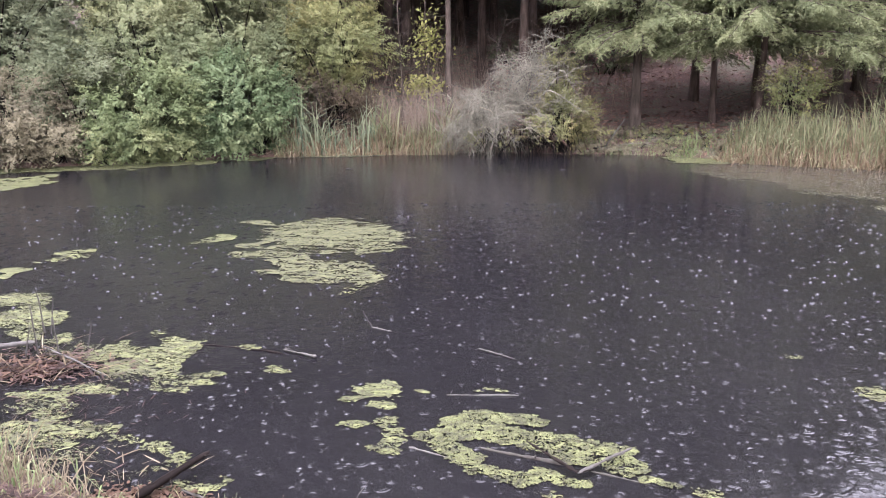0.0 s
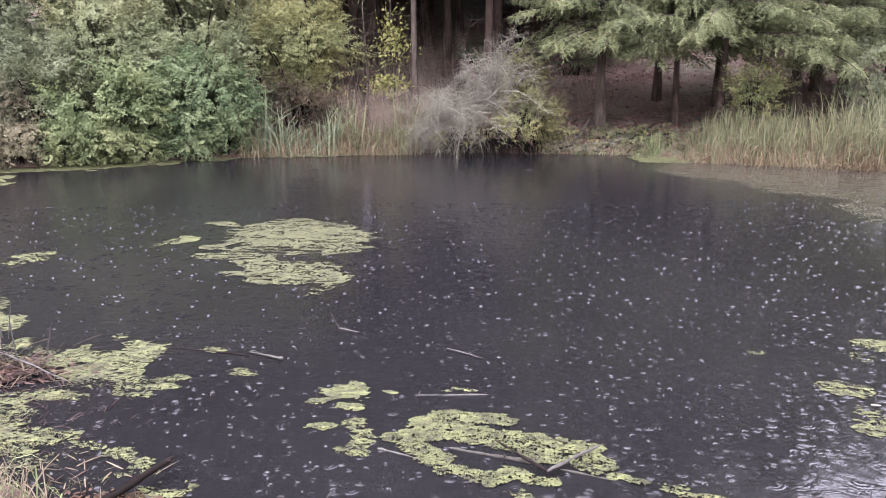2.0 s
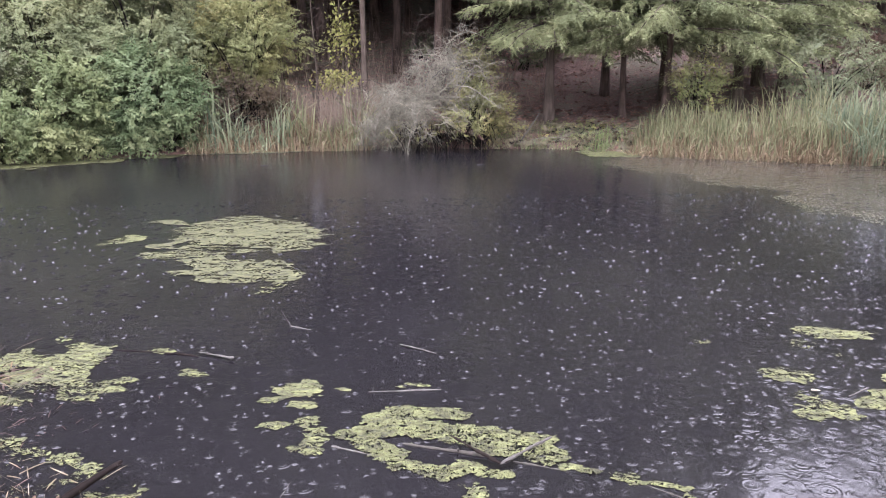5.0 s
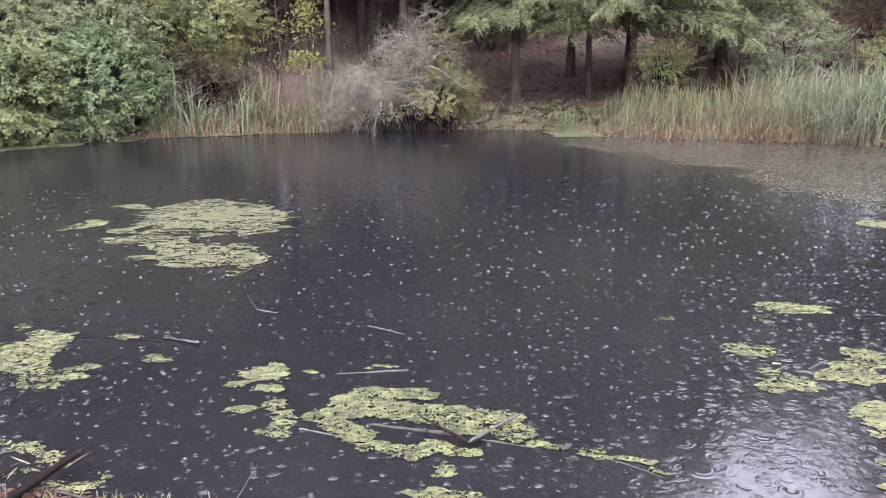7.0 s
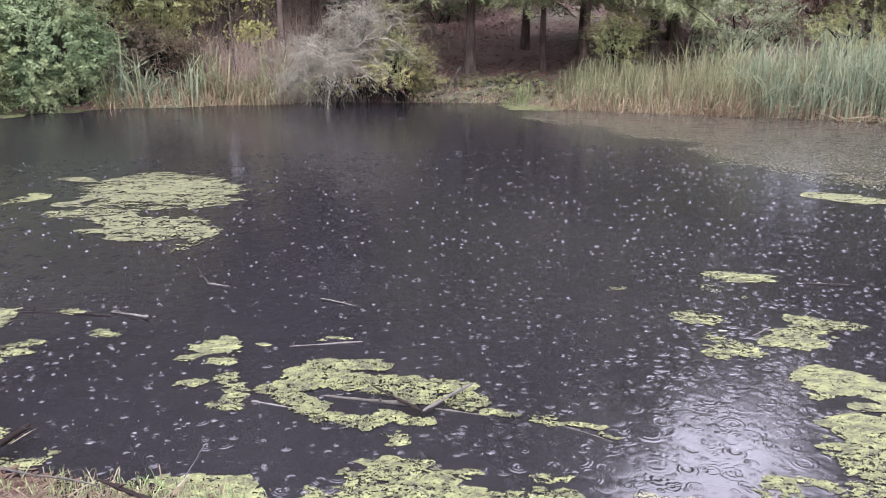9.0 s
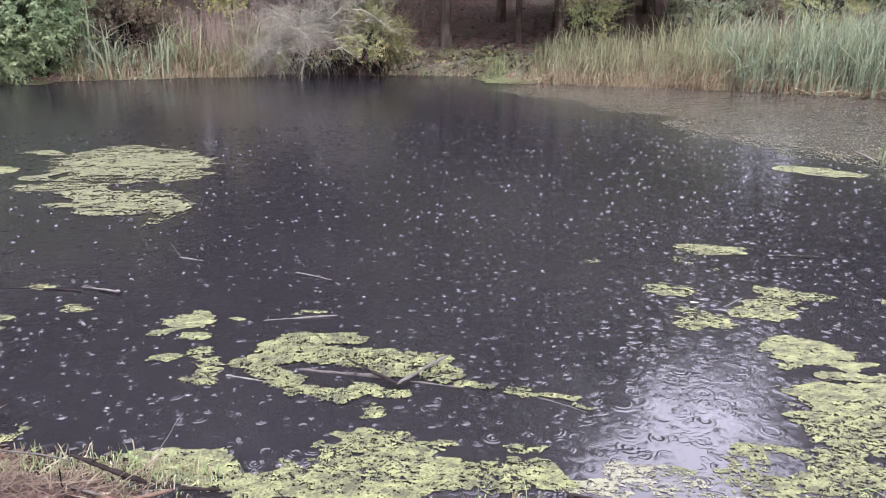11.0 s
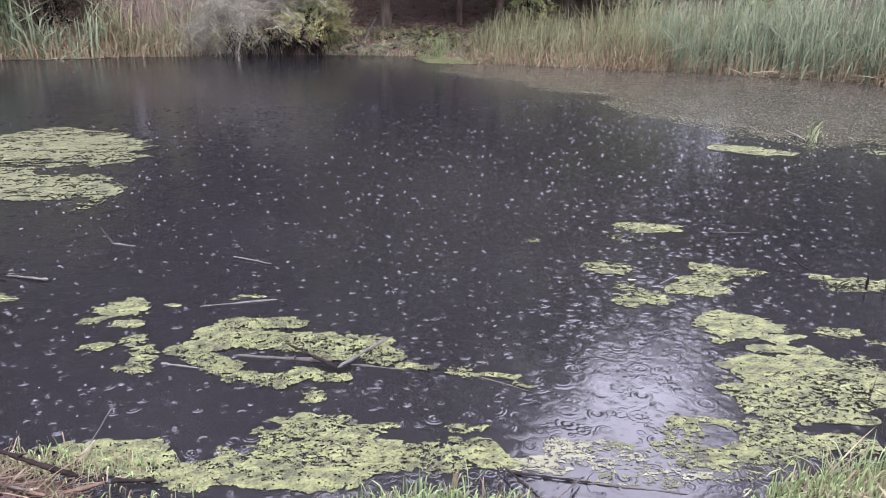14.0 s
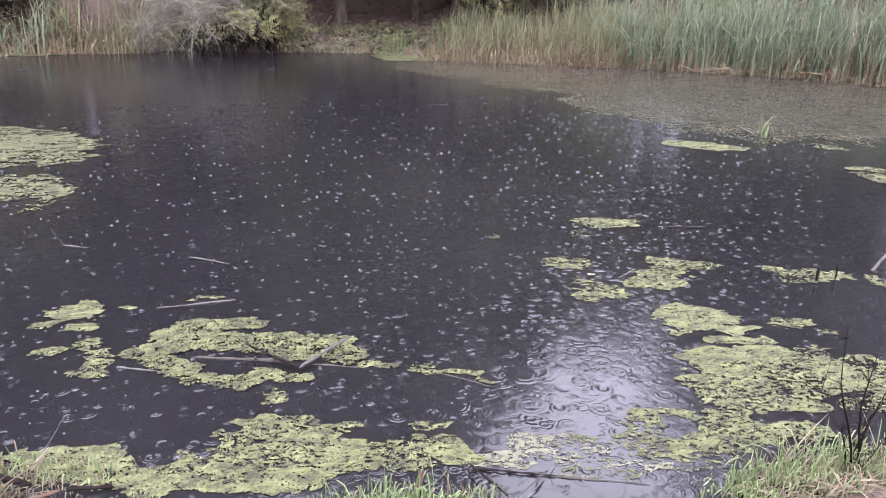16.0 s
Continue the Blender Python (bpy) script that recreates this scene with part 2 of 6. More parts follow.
p_.inputs["Base Color"].default_value = (0.0054, 0.0051, 0.0056, 1)
p_.inputs["Roughness"].default_value = 0.12
p_.inputs["IOR"].default_value = 1.333
M["ring"] = m_
m_, n_, l_, p_ = material("splash_drop")
p_.inputs["Base Color"].default_value = (0.06, 0.058, 0.06, 1)
p_.inputs["Roughness"].default_value = 0.25
M["drop"] = m_


# ---- mesh helpers ----
JOINED = ("foliage", "dry_foliage", "branchwork", "dead_branchwork", "crown", "framework", "twig_spray", "twig_tangle", "stalk_stand", "shoot_spray", "straw_foot")


def mesh_object(name, verts, faces, mat, parent=None, label="", smooth=True):
    """One mesh object from an (n, 3) array and an (m, 3 or 4) array of faces."""
    me = bpy.data.meshes.new(name)
    verts, faces = np.asarray(verts, np.float32), np.asarray(faces, np.int32)
    k = faces.shape[1]
    me.vertices.add(len(verts))
    me.vertices.foreach_set("co", verts.ravel())
    me.loops.add(faces.size)
    me.loops.foreach_set("vertex_index", faces.ravel())
    me.polygons.add(len(faces))
    me.polygons.foreach_set("loop_start", np.arange(0, faces.size, k, dtype=np.int32))
    me.polygons.foreach_set("loop_total", np.full(len(faces), k, np.int32))
    me.polygons.foreach_set("use_smooth", np.full(len(faces), smooth))
    me.update(calc_edges=True)
    me.materials.append(M[mat])
    ob = new(name, me)
    if parent is not None:
        ob.parent = parent
    if label:
        tagged(ob, label)
    if name in JOINED:
        tagged(ob, kind="stuff")
    return ob


def thing(name, label, category, group="", kind="", at=(0, 0, 0)):
    ob = new(name)
    ob.location = at
    return tagged(ob, label, category, group, kind)


def unit(v):
    return v / np.maximum(np.linalg.norm(v, axis=-1, keepdims=True), 1e-9)


def ribbons(P, W, side):
    """Flat strips along P (n, k, 3), half as wide as W (n, k) to each side along side (n, 3)."""
    n, k, _ = P.shape
    s = unit(side)[:, None, :] * W[..., None] * 0.5
    V = np.stack([P - s, P + s], 2).reshape(-1, 3)
    base = (np.arange(n) * 2 * k)[:, None] + (np.arange(k - 1) * 2)[None]
    F = np.stack([base, base + 1, base + 3, base + 2], -1).reshape(-1, 4)
    return V, F


def tubes(P, R, sides=4):
    """Round bars along P (n, k, 3) with radii R (n, k), closed at the ends by a narrow ring."""
    n, k, _ = P.shape
    T = np.gradient(P, axis=1)
    T = unit(T)
    ref = np.where(np.abs(T[..., 2:3]) > 0.9, np.array([1.0, 0, 0]), np.array([0, 0, 1.0]))
    A = unit(np.cross(T, ref))
    B = np.cross(T, A)
    a = np.arange(sides) * 2 * np.pi / sides
    V = P[:, :, None] + R[:, :, None, None] * (np.cos(a)[:, None] * A[:, :, None] + np.sin(a)[:, None] * B[:, :, None])
    V = V.reshape(-1, 3)
    i = (np.arange(n) * k * sides)[:, None, None] + (np.arange(k - 1) * sides)[None, :, None]
    j, j2 = np.arange(sides)[None, None], ((np.arange(sides) + 1) % sides)[None, None]
    F = np.stack([i + j, i + j2, i + sides + j2, i + sides + j], -1).reshape(-1, 4)
    return V, F


def join(*pieces):
    vs, fs, off = [], [], 0
    for v, f in pieces:
        vs.append(v)
        fs.append(f + off)
        off += len(v)
    return np.concatenate(vs), np.concatenate(fs)


def leaves(C, D, N, size, ratio=0.5):
    """Small pointed leaves at C, along D, facing N."""
    s = size[:, None]
    side = unit(np.cross(D, N)) * s * ratio * 0.5
    mid = C + D * s * 0.45 + N * s * 0.05
    V = np.stack([C, mid + side, C + D * s + np.array([0, 0, -0.12]) * s, mid - side], 1)
    return V.reshape(-1, 3), np.arange(len(C) * 4).reshape(-1, 4)


def rand_dirs(n):
    return unit(rng.normal(size=(n, 3)))


def value_noise(x, y, scale, seed=0):
    """Smooth 2D noise in -1..1."""
    x, y = np.asarray(x) * scale + seed * 17.3, np.asarray(y) * scale - seed * 9.1
    xi, yi = np.floor(x), np.floor(y)
    u, v = x - xi, y - yi
    u, v = u * u * (3 - 2 * u), v * v * (3 - 2 * v)

    def h(a, b):
        return np.modf(np.abs(np.sin(a * 127.1 + b * 311.7 + seed * 74.7) * 43758.5453))[0] * 2 - 1

    return (h(xi, yi) * (1 - u) + h(xi + 1, yi) * u) * (1 - v) + (h(xi, yi + 1) * (1 - u) + h(xi + 1, yi + 1) * u) * v


def fbm(x, y, scale, octaves=3, seed=0):
    return sum(value_noise(x, y, scale * 2.1 ** o, seed + o) * 0.5 ** o for o in range(octaves))


# ---- the pond's outline and the land ----
SHORE = [(-4.2, 4.3), (-3.0, 3.75), (-2.2, 3.5), (-1.3, 3.16), (-0.65, 2.92), (-0.22, 2.64), (0.15, 2.38), (0.8, 2.18), (1.35, 2.08), (1.7, 1.85), (2.3, 1.72), (2.65, 1.8), (3.3, 1.65), (5.5, 0.9),
         (9.5, 1.0), (13.5, 4.0), (14.6, 8.0), (13.4, 10.8), (11.4, 12.6), (8.5, 14.2), (6.7, 14.95), (5.95, 15.65), (5.2, 16.2), (4.2, 16.5), (2.9, 16.72), (1.2, 17.1), (0.3, 16.85), (-2.0, 16.8), (-4.4, 16.2), (-6.4, 15.4),
         (-8.6, 14.9), (-12.5, 13.0), (-12.5, 9.0), (-8.5, 5.6), (-6.0, 4.8)]


def closed_curve(pts, per=8):
    p = np.array(pts)
    out = []
    for i in range(len(p)):
        a, b, c, d = p[i - 1], p[i], p[(i + 1) % len(p)], p[(i + 2) % len(p)]
        for t in np.arange(per) / per:
            out.append(0.5 * (2 * b + (c - a) * t + (2 * a - 5 * b + 4 * c - d) * t * t + (3 * b - a - 3 * c + d) * t ** 3))
    return np.array(out)


OUTLINE = closed_curve(SHORE)


def shore_distance(x, y):
    """Metres to the pond's edge, positive on land."""
    x, y = np.asarray(x, float), np.asarray(y, float)
    best, inside = np.full(x.shape, 1e9), np.zeros(x.shape, bool)
    for (ax, ay), (bx, by) in zip(OUTLINE, np.roll(OUTLINE, -1, 0)):
        dx, dy = bx - ax, by - ay
        t = np.clip(((x - ax) * dx + (y - ay) * dy) / (dx * dx + dy * dy + 1e-12), 0, 1)
        best = np.minimum(best, (x - ax - t * dx) ** 2 + (y - ay - t * dy) ** 2)
        cross = (ay > y) != (by > y)
        with np.errstate(divide='ignore', invalid='ignore'):
            inside ^= cross & (x < (bx - ax) * (y - ay) / (by - ay + 1e-12) + ax)
    return np.where(inside, -1, 1) * np.sqrt(best)


def land(x, y):
    """The ground's height: pond bed, banks, and the hill that rises behind the far shore."""
    x, y = np.asarray(x, float), np.asarray(y, float)
    d = shore_distance(x, y)
    d = d + 0.10 * fbm(x, y, 1.6, 3, 3) * np.clip(1.2 - np.abs(d), 0, 1)
    bed = -0.02 - 0.5 * (1 - np.exp(-np.maximum(-d, 0) / 0.9))
    near = 0.02 + 0.5 * (1 - np.exp(-np.maximum(d, 0) / 0.9)) + 0.05 * np.maximum(d - 4, 0)
    far = 0.02 + 0.32 * (1 - np.exp(-np.maximum(d, 0) / 0.5)) + 0.075 * np.maximum(d - 0.5, 0) + 0.19 * np.maximum(d - 4.5, 0) * np.clip((60 - d) / 25, 0.35, 1)
    w = np.clip((y - 5.0) / 6.0, 0, 1)
    up = near * (1 - w) + far * w
    up = up + 0.5 * fbm(x, y, 0.22, 3, 17) * np.clip((d - 5) / 6, 0, 1) * w
    up = up + (0.05 * fbm(x, y, 1.1, 4, 5) + 0.02 * fbm(x, y, 6.0, 2, 8)) * np.clip(d / 0.6, 0, 1)
    return np.where(d > 0, np.maximum(up, 0.012), bed)


def axis(*spans):
    out = []
    for a, b, step in spans:
        out.append(np.arange(a, b, step))
    return np.concatenate(out)


gx = axis((-400, -80, 40), (-80, -16, 4), (-16, -4, 0.35), (-4, 5, 0.07), (5, 16, 0.3), (16, 80, 4), (80, 440, 40))
gy = axis((-400, -60, 40), (-60, -4, 4), (-4, 0.6, 0.4), (0.6, 5.6, 0.07), (5.6, 14, 0.4), (14, 19, 0.14), (19, 40, 0.7), (40, 100, 4), (100, 440, 40))
X, Y = np.meshgrid(gx, gy)
Z = land(X, Y)
nx, ny = len(gx), len(gy)
ii = (np.arange(ny - 1)[:, None] * nx + np.arange(nx - 1)[None]).ravel()
ground = mesh_object("ground", np.stack([X, Y, Z], -1).reshape(-1, 3), np.stack([ii, ii + 1, ii + nx + 1, ii + nx], -1), "ground")
tagged(ground, "reddish-brown forest floor of needles and leaf litter round the pond", "ground", kind="structure")

water = mesh_object("water", [(-13.5, 0.2, 0), (15.6, 0.2, 0), (15.6, 17.6, 0), (-13.5, 17.6, 0)], [(0, 1, 2, 3)], "water", smooth=False)
tagged(water, "dark grey pond water dimpled by rain rings", "water", kind="structure")


def on_land(x, y):
    return np.stack([x, y, land(x, y)], -1)


# ---- floating algae ----
def field(discs, turn, x, y):
    """About the metres inside the edge of overlapping ellipses, negative outside; overlaps count as full."""
    total, size = np.zeros(np.shape(x)), []
    c, s = math.cos(radians(turn)), math.sin(radians(turn))
    for cx, cy, a, b in discs:
        u, v = ((x - cx) * c + (y - cy) * s) / a, (-(x - cx) * s + (y - cy) * c) / b
        total += np.exp(np.clip(5 * (1 - np.sqrt(u * u + v * v)), -30, 5))
        size.append(min(a, 1.6 * b))
    return (np.log(total + 1e-9) / 5 - 0.01) * float(np.mean(size))


CRUMBS = []


def islands(k):
    """Numbers the connected groups of kept cells, 0 where there is none."""
    m = np.where(k, np.arange(1, k.size + 1).reshape(k.shape), 0)
    while True:
        p = np.pad(m, 1)
        best = np.maximum.reduce([p[a:a + m.shape[0], b:b + m.shape[1]] for a in range(3) for b in range(3)])
        best = np.where(k, best, 0)
        best = np.where(best > 0, best.ravel()[np.maximum(best - 1, 0)], 0)
        if (best == m).all():
            return m
        m = best


def algae(label, turn, discs, step=0.005, rag=0.058, mat="algae", lift=0.006, holes=0.42, name="algae_mat", streak=1.7):
    """A ragged floating mat of filaments: fine cells kept where the discs and streaky noise allow, with small dark holes."""
    d = np.array(discs)
    r = d[:, 2:4].max(1) + 0.04 + rag
    x0, x1, y0, y1 = (d[:, 0] - r).min(), (d[:, 0] + r).max(), (d[:, 1] - r).min(), (d[:, 1] + r).max()
    x, y = np.meshgrid(np.arange(x0, x1, step), np.arange(y0, y1, step))
    x, y = x + rng.uniform(-0.4, 0.4, x.shape) * step, y + rng.uniform(-0.4, 0.4, x.shape) * step
    c, s = math.cos(radians(turn)), math.sin(radians(turn))
    u, v = (x * c + y * s) / streak, -x * s + y * c
    sc = 0.005 / step
    sc2 = sc ** 0.7
    f = field(discs, turn, x + rag * 0.5 * fbm(u, v, 9 * sc2, 2, 12), y + rag * 0.5 * fbm(u, v, 9 * sc2, 2, 15))
    f = np.where(f > 0, (2.0 if d[:, 1].mean() < 3.4 else 1.25) * f, f)
    f = f + rag * (0.42 * fbm(u, v, 9 * sc2, 2, 2) + 0.5 * value_noise(u, v, 26 * sc2, 4) + 0.5 * value_noise(u, v, 55 * sc, 5) - 0.05)
    dense = 0.5 + 0.5 * fbm(u, v, 5 * sc2, 2, 21)
    hole = 0.5 + 0.08 * value_noise(u, v, 22 * sc, 19) + 0.3 * value_noise(u, v, 80 * sc, 9) + rng.uniform(-0.2, 0.2, x.shape)
    keep = (f > 0) & (hole > holes * (0.5 + 0.9 * dense))
    z = 0.0022 + lift * np.clip(f / 0.05, 0.15, 1) * np.clip(0.5 + 0.5 * value_noise(u, v, 24 * sc2, 1) + 0.25 * value_noise(u, v, 60 * sc2, 3), 0, 1) + rng.uniform(0, 0.55, x.shape) * lift
    k = keep[:-1, :-1]
    idx = np.arange(x.size).reshape(x.shape)
    mark = islands(k)
    for which, count in zip(*np.unique(mark[mark > 0], return_counts=True)):
        q = mark == which
        F = np.stack([idx[:-1, :-1][q], idx[:-1, 1:][q], idx[1:, 1:][q], idx[1:, :-1][q]], -1)
        used, inv = np.unique(F, return_inverse=True)
        V = np.stack([x.ravel()[used], y.ravel()[used], z.ravel()[used]], -1)
        if count < 150:
            CRUMBS.append((V, inv.reshape(F.shape)))
            continue
        at = V.mean(0) * (1, 1, 0)
        ob = mesh_object(name, V - at, inv.reshape(F.shape), mat, smooth=False)
        ob.location = at
        tagged(ob, label, "algae", "floating algae mats")


algae("large ragged ring of olive-green algae afloat on open water", -2,
      [(-1.23, 9.66, 0.54, 0.28), (-1.27, 9.05, 0.73, 0.70), (-0.71, 8.92, 0.38, 0.54), (-0.94, 8.58, 0.74, 0.54), (-0.42, 8.72, 0.22, 0.27), (-1.64, 9.50, 0.203, 0.194), (-2.15, 9.69, 0.208, 0.142), (-1.28, 8.30, 0.43, 0.24), (-1.79, 8.88, 0.107, 0.240), (-0.57, 8.20, 0.177, 0.116), (-0.51, 9.47, 0.202, 0.114), (-2.01, 8.40, 0.160, 0.140), (-2.00, 8.11, 0.126, 0.088), (-1.74, 8.06, 0.293, 0.230), (-1.46, 7.93, 0.288, 0.277), (-1.25, 7.76, 0.168, 0.238), (-1.07, 7.43, 0.39, 0.29), (-0.77, 7.31, 0.32, 0.31), (-1.14, 7.15, 0.218, 0.159), (-0.95, 7.01, 0.275, 0.098), (-0.52, 7.08, 0.216, 0.199), (-0.42, 6.85, 0.096, 0.166), (-0.63, 6.66, 0.087, 0.119), (-1.50, 7.30, 0.159, 0.096)], step=0.016, rag=0.12, holes=0.43, mat="algae_olive", streak=2.4)
algae("small yellow-green algae tuft afloat", -2,
      [(-2.35, 8.86, 0.137, 0.173), (-2.49, 8.69, 0.150, 0.151), (-2.60, 8.55, 0.059, 0.065)], step=0.016, rag=0.07, holes=0.40)
algae("ragged yellow-green algae patch afloat on dark water", -1,
      [(-3.77, 8.11, 0.226, 0.219), (-3.82, 7.87, 0.151, 0.119), (-4.02, 7.76, 0.095, 0.059)], step=0.016, rag=0.07, holes=0.40)
algae("thin yellow-green algae strip afloat on dark water", -1,
      [(-4.14, 7.41, 0.143, 0.109), (-4.07, 7.18, 0.076, 0.078)], step=0.016, rag=0.07, holes=0.40)
algae("ragged yellow-green algae patch afloat on dark water", -2,
      [(-7.24, 13.33, 0.59, 0.74), (-7.09, 12.70, 0.31, 0.38), (-7.04, 13.76, 0.259, 0.345)], step=0.035, rag=0.16, holes=0.3)
algae("yellow-green algae round standing reed stems", -1,
      [(-3.52, 6.48, 0.252, 0.191), (-3.28, 6.27, 0.089, 0.158), (-3.26, 5.95, 0.233, 0.272), (-2.98, 5.91, 0.158, 0.159), (-3.02, 5.63, 0.121, 0.098), (-2.89, 5.51, 0.079, 0.110), (-2.65, 5.47, 0.069, 0.122)])
algae("thin olive algae among dead reed stems", -1,
      [(-2.50, 5.24, 0.212, 0.169), (-2.80, 5.33, 0.144, 0.118), (-2.32, 5.02, 0.181, 0.104)], holes=0.62, mat="algae_olive")
algae("ragged yellow-green algae patch afloat on dark water", -1,
      [(-1.96, 5.58, 0.080, 0.091), (-1.81, 5.41, 0.068, 0.100), (-1.63, 5.20, 0.117, 0.185), (-1.73, 5.31, 0.143, 0.110), (-2.18, 5.26, 0.104, 0.111), (-1.95, 5.17, 0.149, 0.106), (-2.19, 5.10, 0.110, 0.132), (-1.76, 5.05, 0.191, 0.139), (-1.93, 4.96, 0.188, 0.074), (-1.64, 4.94, 0.089, 0.061), (-2.01, 4.86, 0.097, 0.072), (-1.60, 4.80, 0.070, 0.115), (-1.59, 4.68, 0.094, 0.088), (-1.42, 4.61, 0.084, 0.138), (-1.39, 4.69, 0.077, 0.066), (-1.28, 4.76, 0.073, 0.056), (-1.31, 4.61, 0.067, 0.053), (-1.57, 4.54, 0.091, 0.063), (-1.46, 4.52, 0.066, 0.062)])
algae("thin broken algae between the mat's arms", -1,
      [(-1.81, 4.79, 0.195, 0.104), (-1.88, 4.69, 0.128, 0.068)], holes=0.6, mat="algae_olive")
algae("ragged yellow-green algae patch in the shallows", -1,
      [(-2.02, 4.53, 0.232, 0.075), (-1.82, 4.50, 0.049, 0.053), (-2.29, 4.45, 0.196, 0.064), (-2.24, 4.25, 0.164, 0.119), (-2.08, 4.17, 0.085, 0.123), (-2.13, 4.33, 0.072, 0.081)], holes=0.4)
algae("broad yellow-green algae mat in the shallows", -1,
      [(-2.20, 3.98, 0.126, 0.098), (-2.01, 3.92, 0.153, 0.137), (-1.83, 3.95, 0.154, 0.102), (-1.69, 3.94, 0.088, 0.084), (-1.89, 3.81, 0.114, 0.057), (-2.16, 3.85, 0.108, 0.067)])
algae("yellow-green algae tapering along the near bank", -1,
      [(-1.56, 3.87, 0.094, 0.040), (-1.43, 3.81, 0.078, 0.039), (-1.32, 3.76, 0.077, 0.045), (-1.22, 3.69, 0.083, 0.073), (-1.13, 3.62, 0.068, 0.098), (-1.20, 3.56, 0.054, 0.055), (-1.24, 3.52, 0.086, 0.040)])
algae("thin murky film of algae and debris in the shallows", -1,
      [(-1.69, 3.72, 0.31, 0.08), (-1.47, 3.57, 0.235, 0.112), (-1.30, 3.43, 0.194, 0.078), (-1.83, 3.63, 0.170, 0.075)], holes=0.8, mat="algae_olive")
algae("ragged yellow-green algae patch beside a dark branch", -1,
      [(-1.04, 3.36, 0.064, 0.062), (-0.90, 3.35, 0.082, 0.042), (-0.84, 3.41, 0.035, 0.037), (-0.96, 3.32, 0.082, 0.048)], holes=0.4)
algae("small yellow-green algae tuft afloat", -1,
      [(-0.87, 4.82, 0.100, 0.067)])
algae("small pale tuft of algae on a sunken twig", -1,
      [(-1.18, 5.27, 0.080, 0.046)], holes=0.5)
algae("ragged yellow-green algae patch afloat on dark water", -9,
      [(-0.15, 4.49, 0.160, 0.128), (-0.09, 4.57, 0.086, 0.072), (-0.10, 4.27, 0.090, 0.064), (-0.31, 4.35, 0.082, 0.044)], holes=0.38, rag=0.042)
algae("small yellow-green algae tuft afloat", -9,
      [(-0.27, 4.02, 0.136, 0.048)], rag=0.042)
algae("ragged yellow-green algae patch afloat on dark water", -9,
      [(-0.07, 4.03, 0.069, 0.068), (0.00, 3.94, 0.084, 0.065), (-0.05, 3.72, 0.108, 0.076), (-0.01, 3.81, 0.074, 0.061), (-0.12, 3.72, 0.056, 0.042)], holes=0.38, rag=0.042)
algae("small yellow-green algae tuft beside a floating stick", -14,
      [(0.16, 4.47, 0.061, 0.038)])
algae("small yellow-green algae tuft on a floating stick", -14,
      [(0.63, 4.46, 0.110, 0.034)])
algae("yellow-green algae raft caught round forked branches", -9,
      [(0.48, 4.13, 0.125, 0.082), (0.60, 4.09, 0.133, 0.081), (0.73, 4.07, 0.124, 0.081), (0.81, 4.02, 0.079, 0.070), (0.37, 4.04, 0.131, 0.078), (0.50, 3.98, 0.130, 0.067), (0.31, 3.89, 0.126, 0.064), (0.43, 3.87, 0.084, 0.055), (0.28, 3.77, 0.090, 0.078), (0.34, 3.69, 0.113, 0.084), (0.41, 3.59, 0.095, 0.064), (0.17, 3.88, 0.067, 0.045)], lift=0.013, holes=0.36, rag=0.042)
algae("yellow-green algae piled against the forked branches", -9,
      [(0.61, 3.85, 0.109, 0.119), (0.71, 3.82, 0.105, 0.091), (0.80, 3.81, 0.134, 0.100), (0.89, 3.76, 0.133, 0.116), (0.97, 3.68, 0.131, 0.122), (1.08, 3.67, 0.131, 0.113), (1.19, 3.66, 0.115, 0.078), (1.26, 3.70, 0.050, 0.036), (1.03, 3.58, 0.097, 0.050), (1.21, 3.50, 0.111, 0.065), (1.29, 3.54, 0.056, 0.050), (1.31, 3.39, 0.070, 0.039), (1.38, 3.33, 0.061, 0.031)], lift=0.013, holes=0.36, rag=0.042)
algae("narrow tail of yellow-green algae along a sunken branch", -9,
      [(0.48, 3.50, 0.093, 0.054), (0.56, 3.45, 0.084, 0.046), (0.65, 3.39, 0.099, 0.052), (0.73, 3.41, 0.092, 0.060), (0.81, 3.42, 0.092, 0.061), (0.86, 3.38, 0.046, 0.045), (0.94, 3.34, 0.068, 0.044), (0.66, 3.35, 0.053, 0.036)], lift=0.013, holes=0.36, rag=0.042)
algae("small yellow-green algae tuft afloat", -15,
      [(0.78, 3.21, 0.067, 0.046), (0.72, 3.19, 0.036, 0.023), (0.83, 3.23, 0.028, 0.023)])
algae("algae caught along a thin sunken branch", -15,
      [(1.56, 3.29, 0.087, 0.040), (1.51, 3.27, 0.046, 0.026), (1.65, 3.19, 0.105, 0.026), (1.80, 3.12, 0.059, 0.032), (1.81, 3.06, 0.045, 0.019)], holes=0.45)
algae("yellow-green algae among dead grass along the near bank", -16,
      [(-0.05, 3.04, 0.190, 0.059), (0.04, 3.04, 0.087, 0.034), (-0.12, 2.99, 0.165, 0.057), (0.02, 2.95, 0.123, 0.066), (0.09, 2.89, 0.063, 0.055), (-0.09, 2.88, 0.160, 0.045), (-0.21, 3.06, 0.113, 0.044), (0.16, 2.79, 0.093, 0.048), (0.05, 2.79, 0.133, 0.043), (0.23, 2.73, 0.082, 0.034)], holes=0.36)
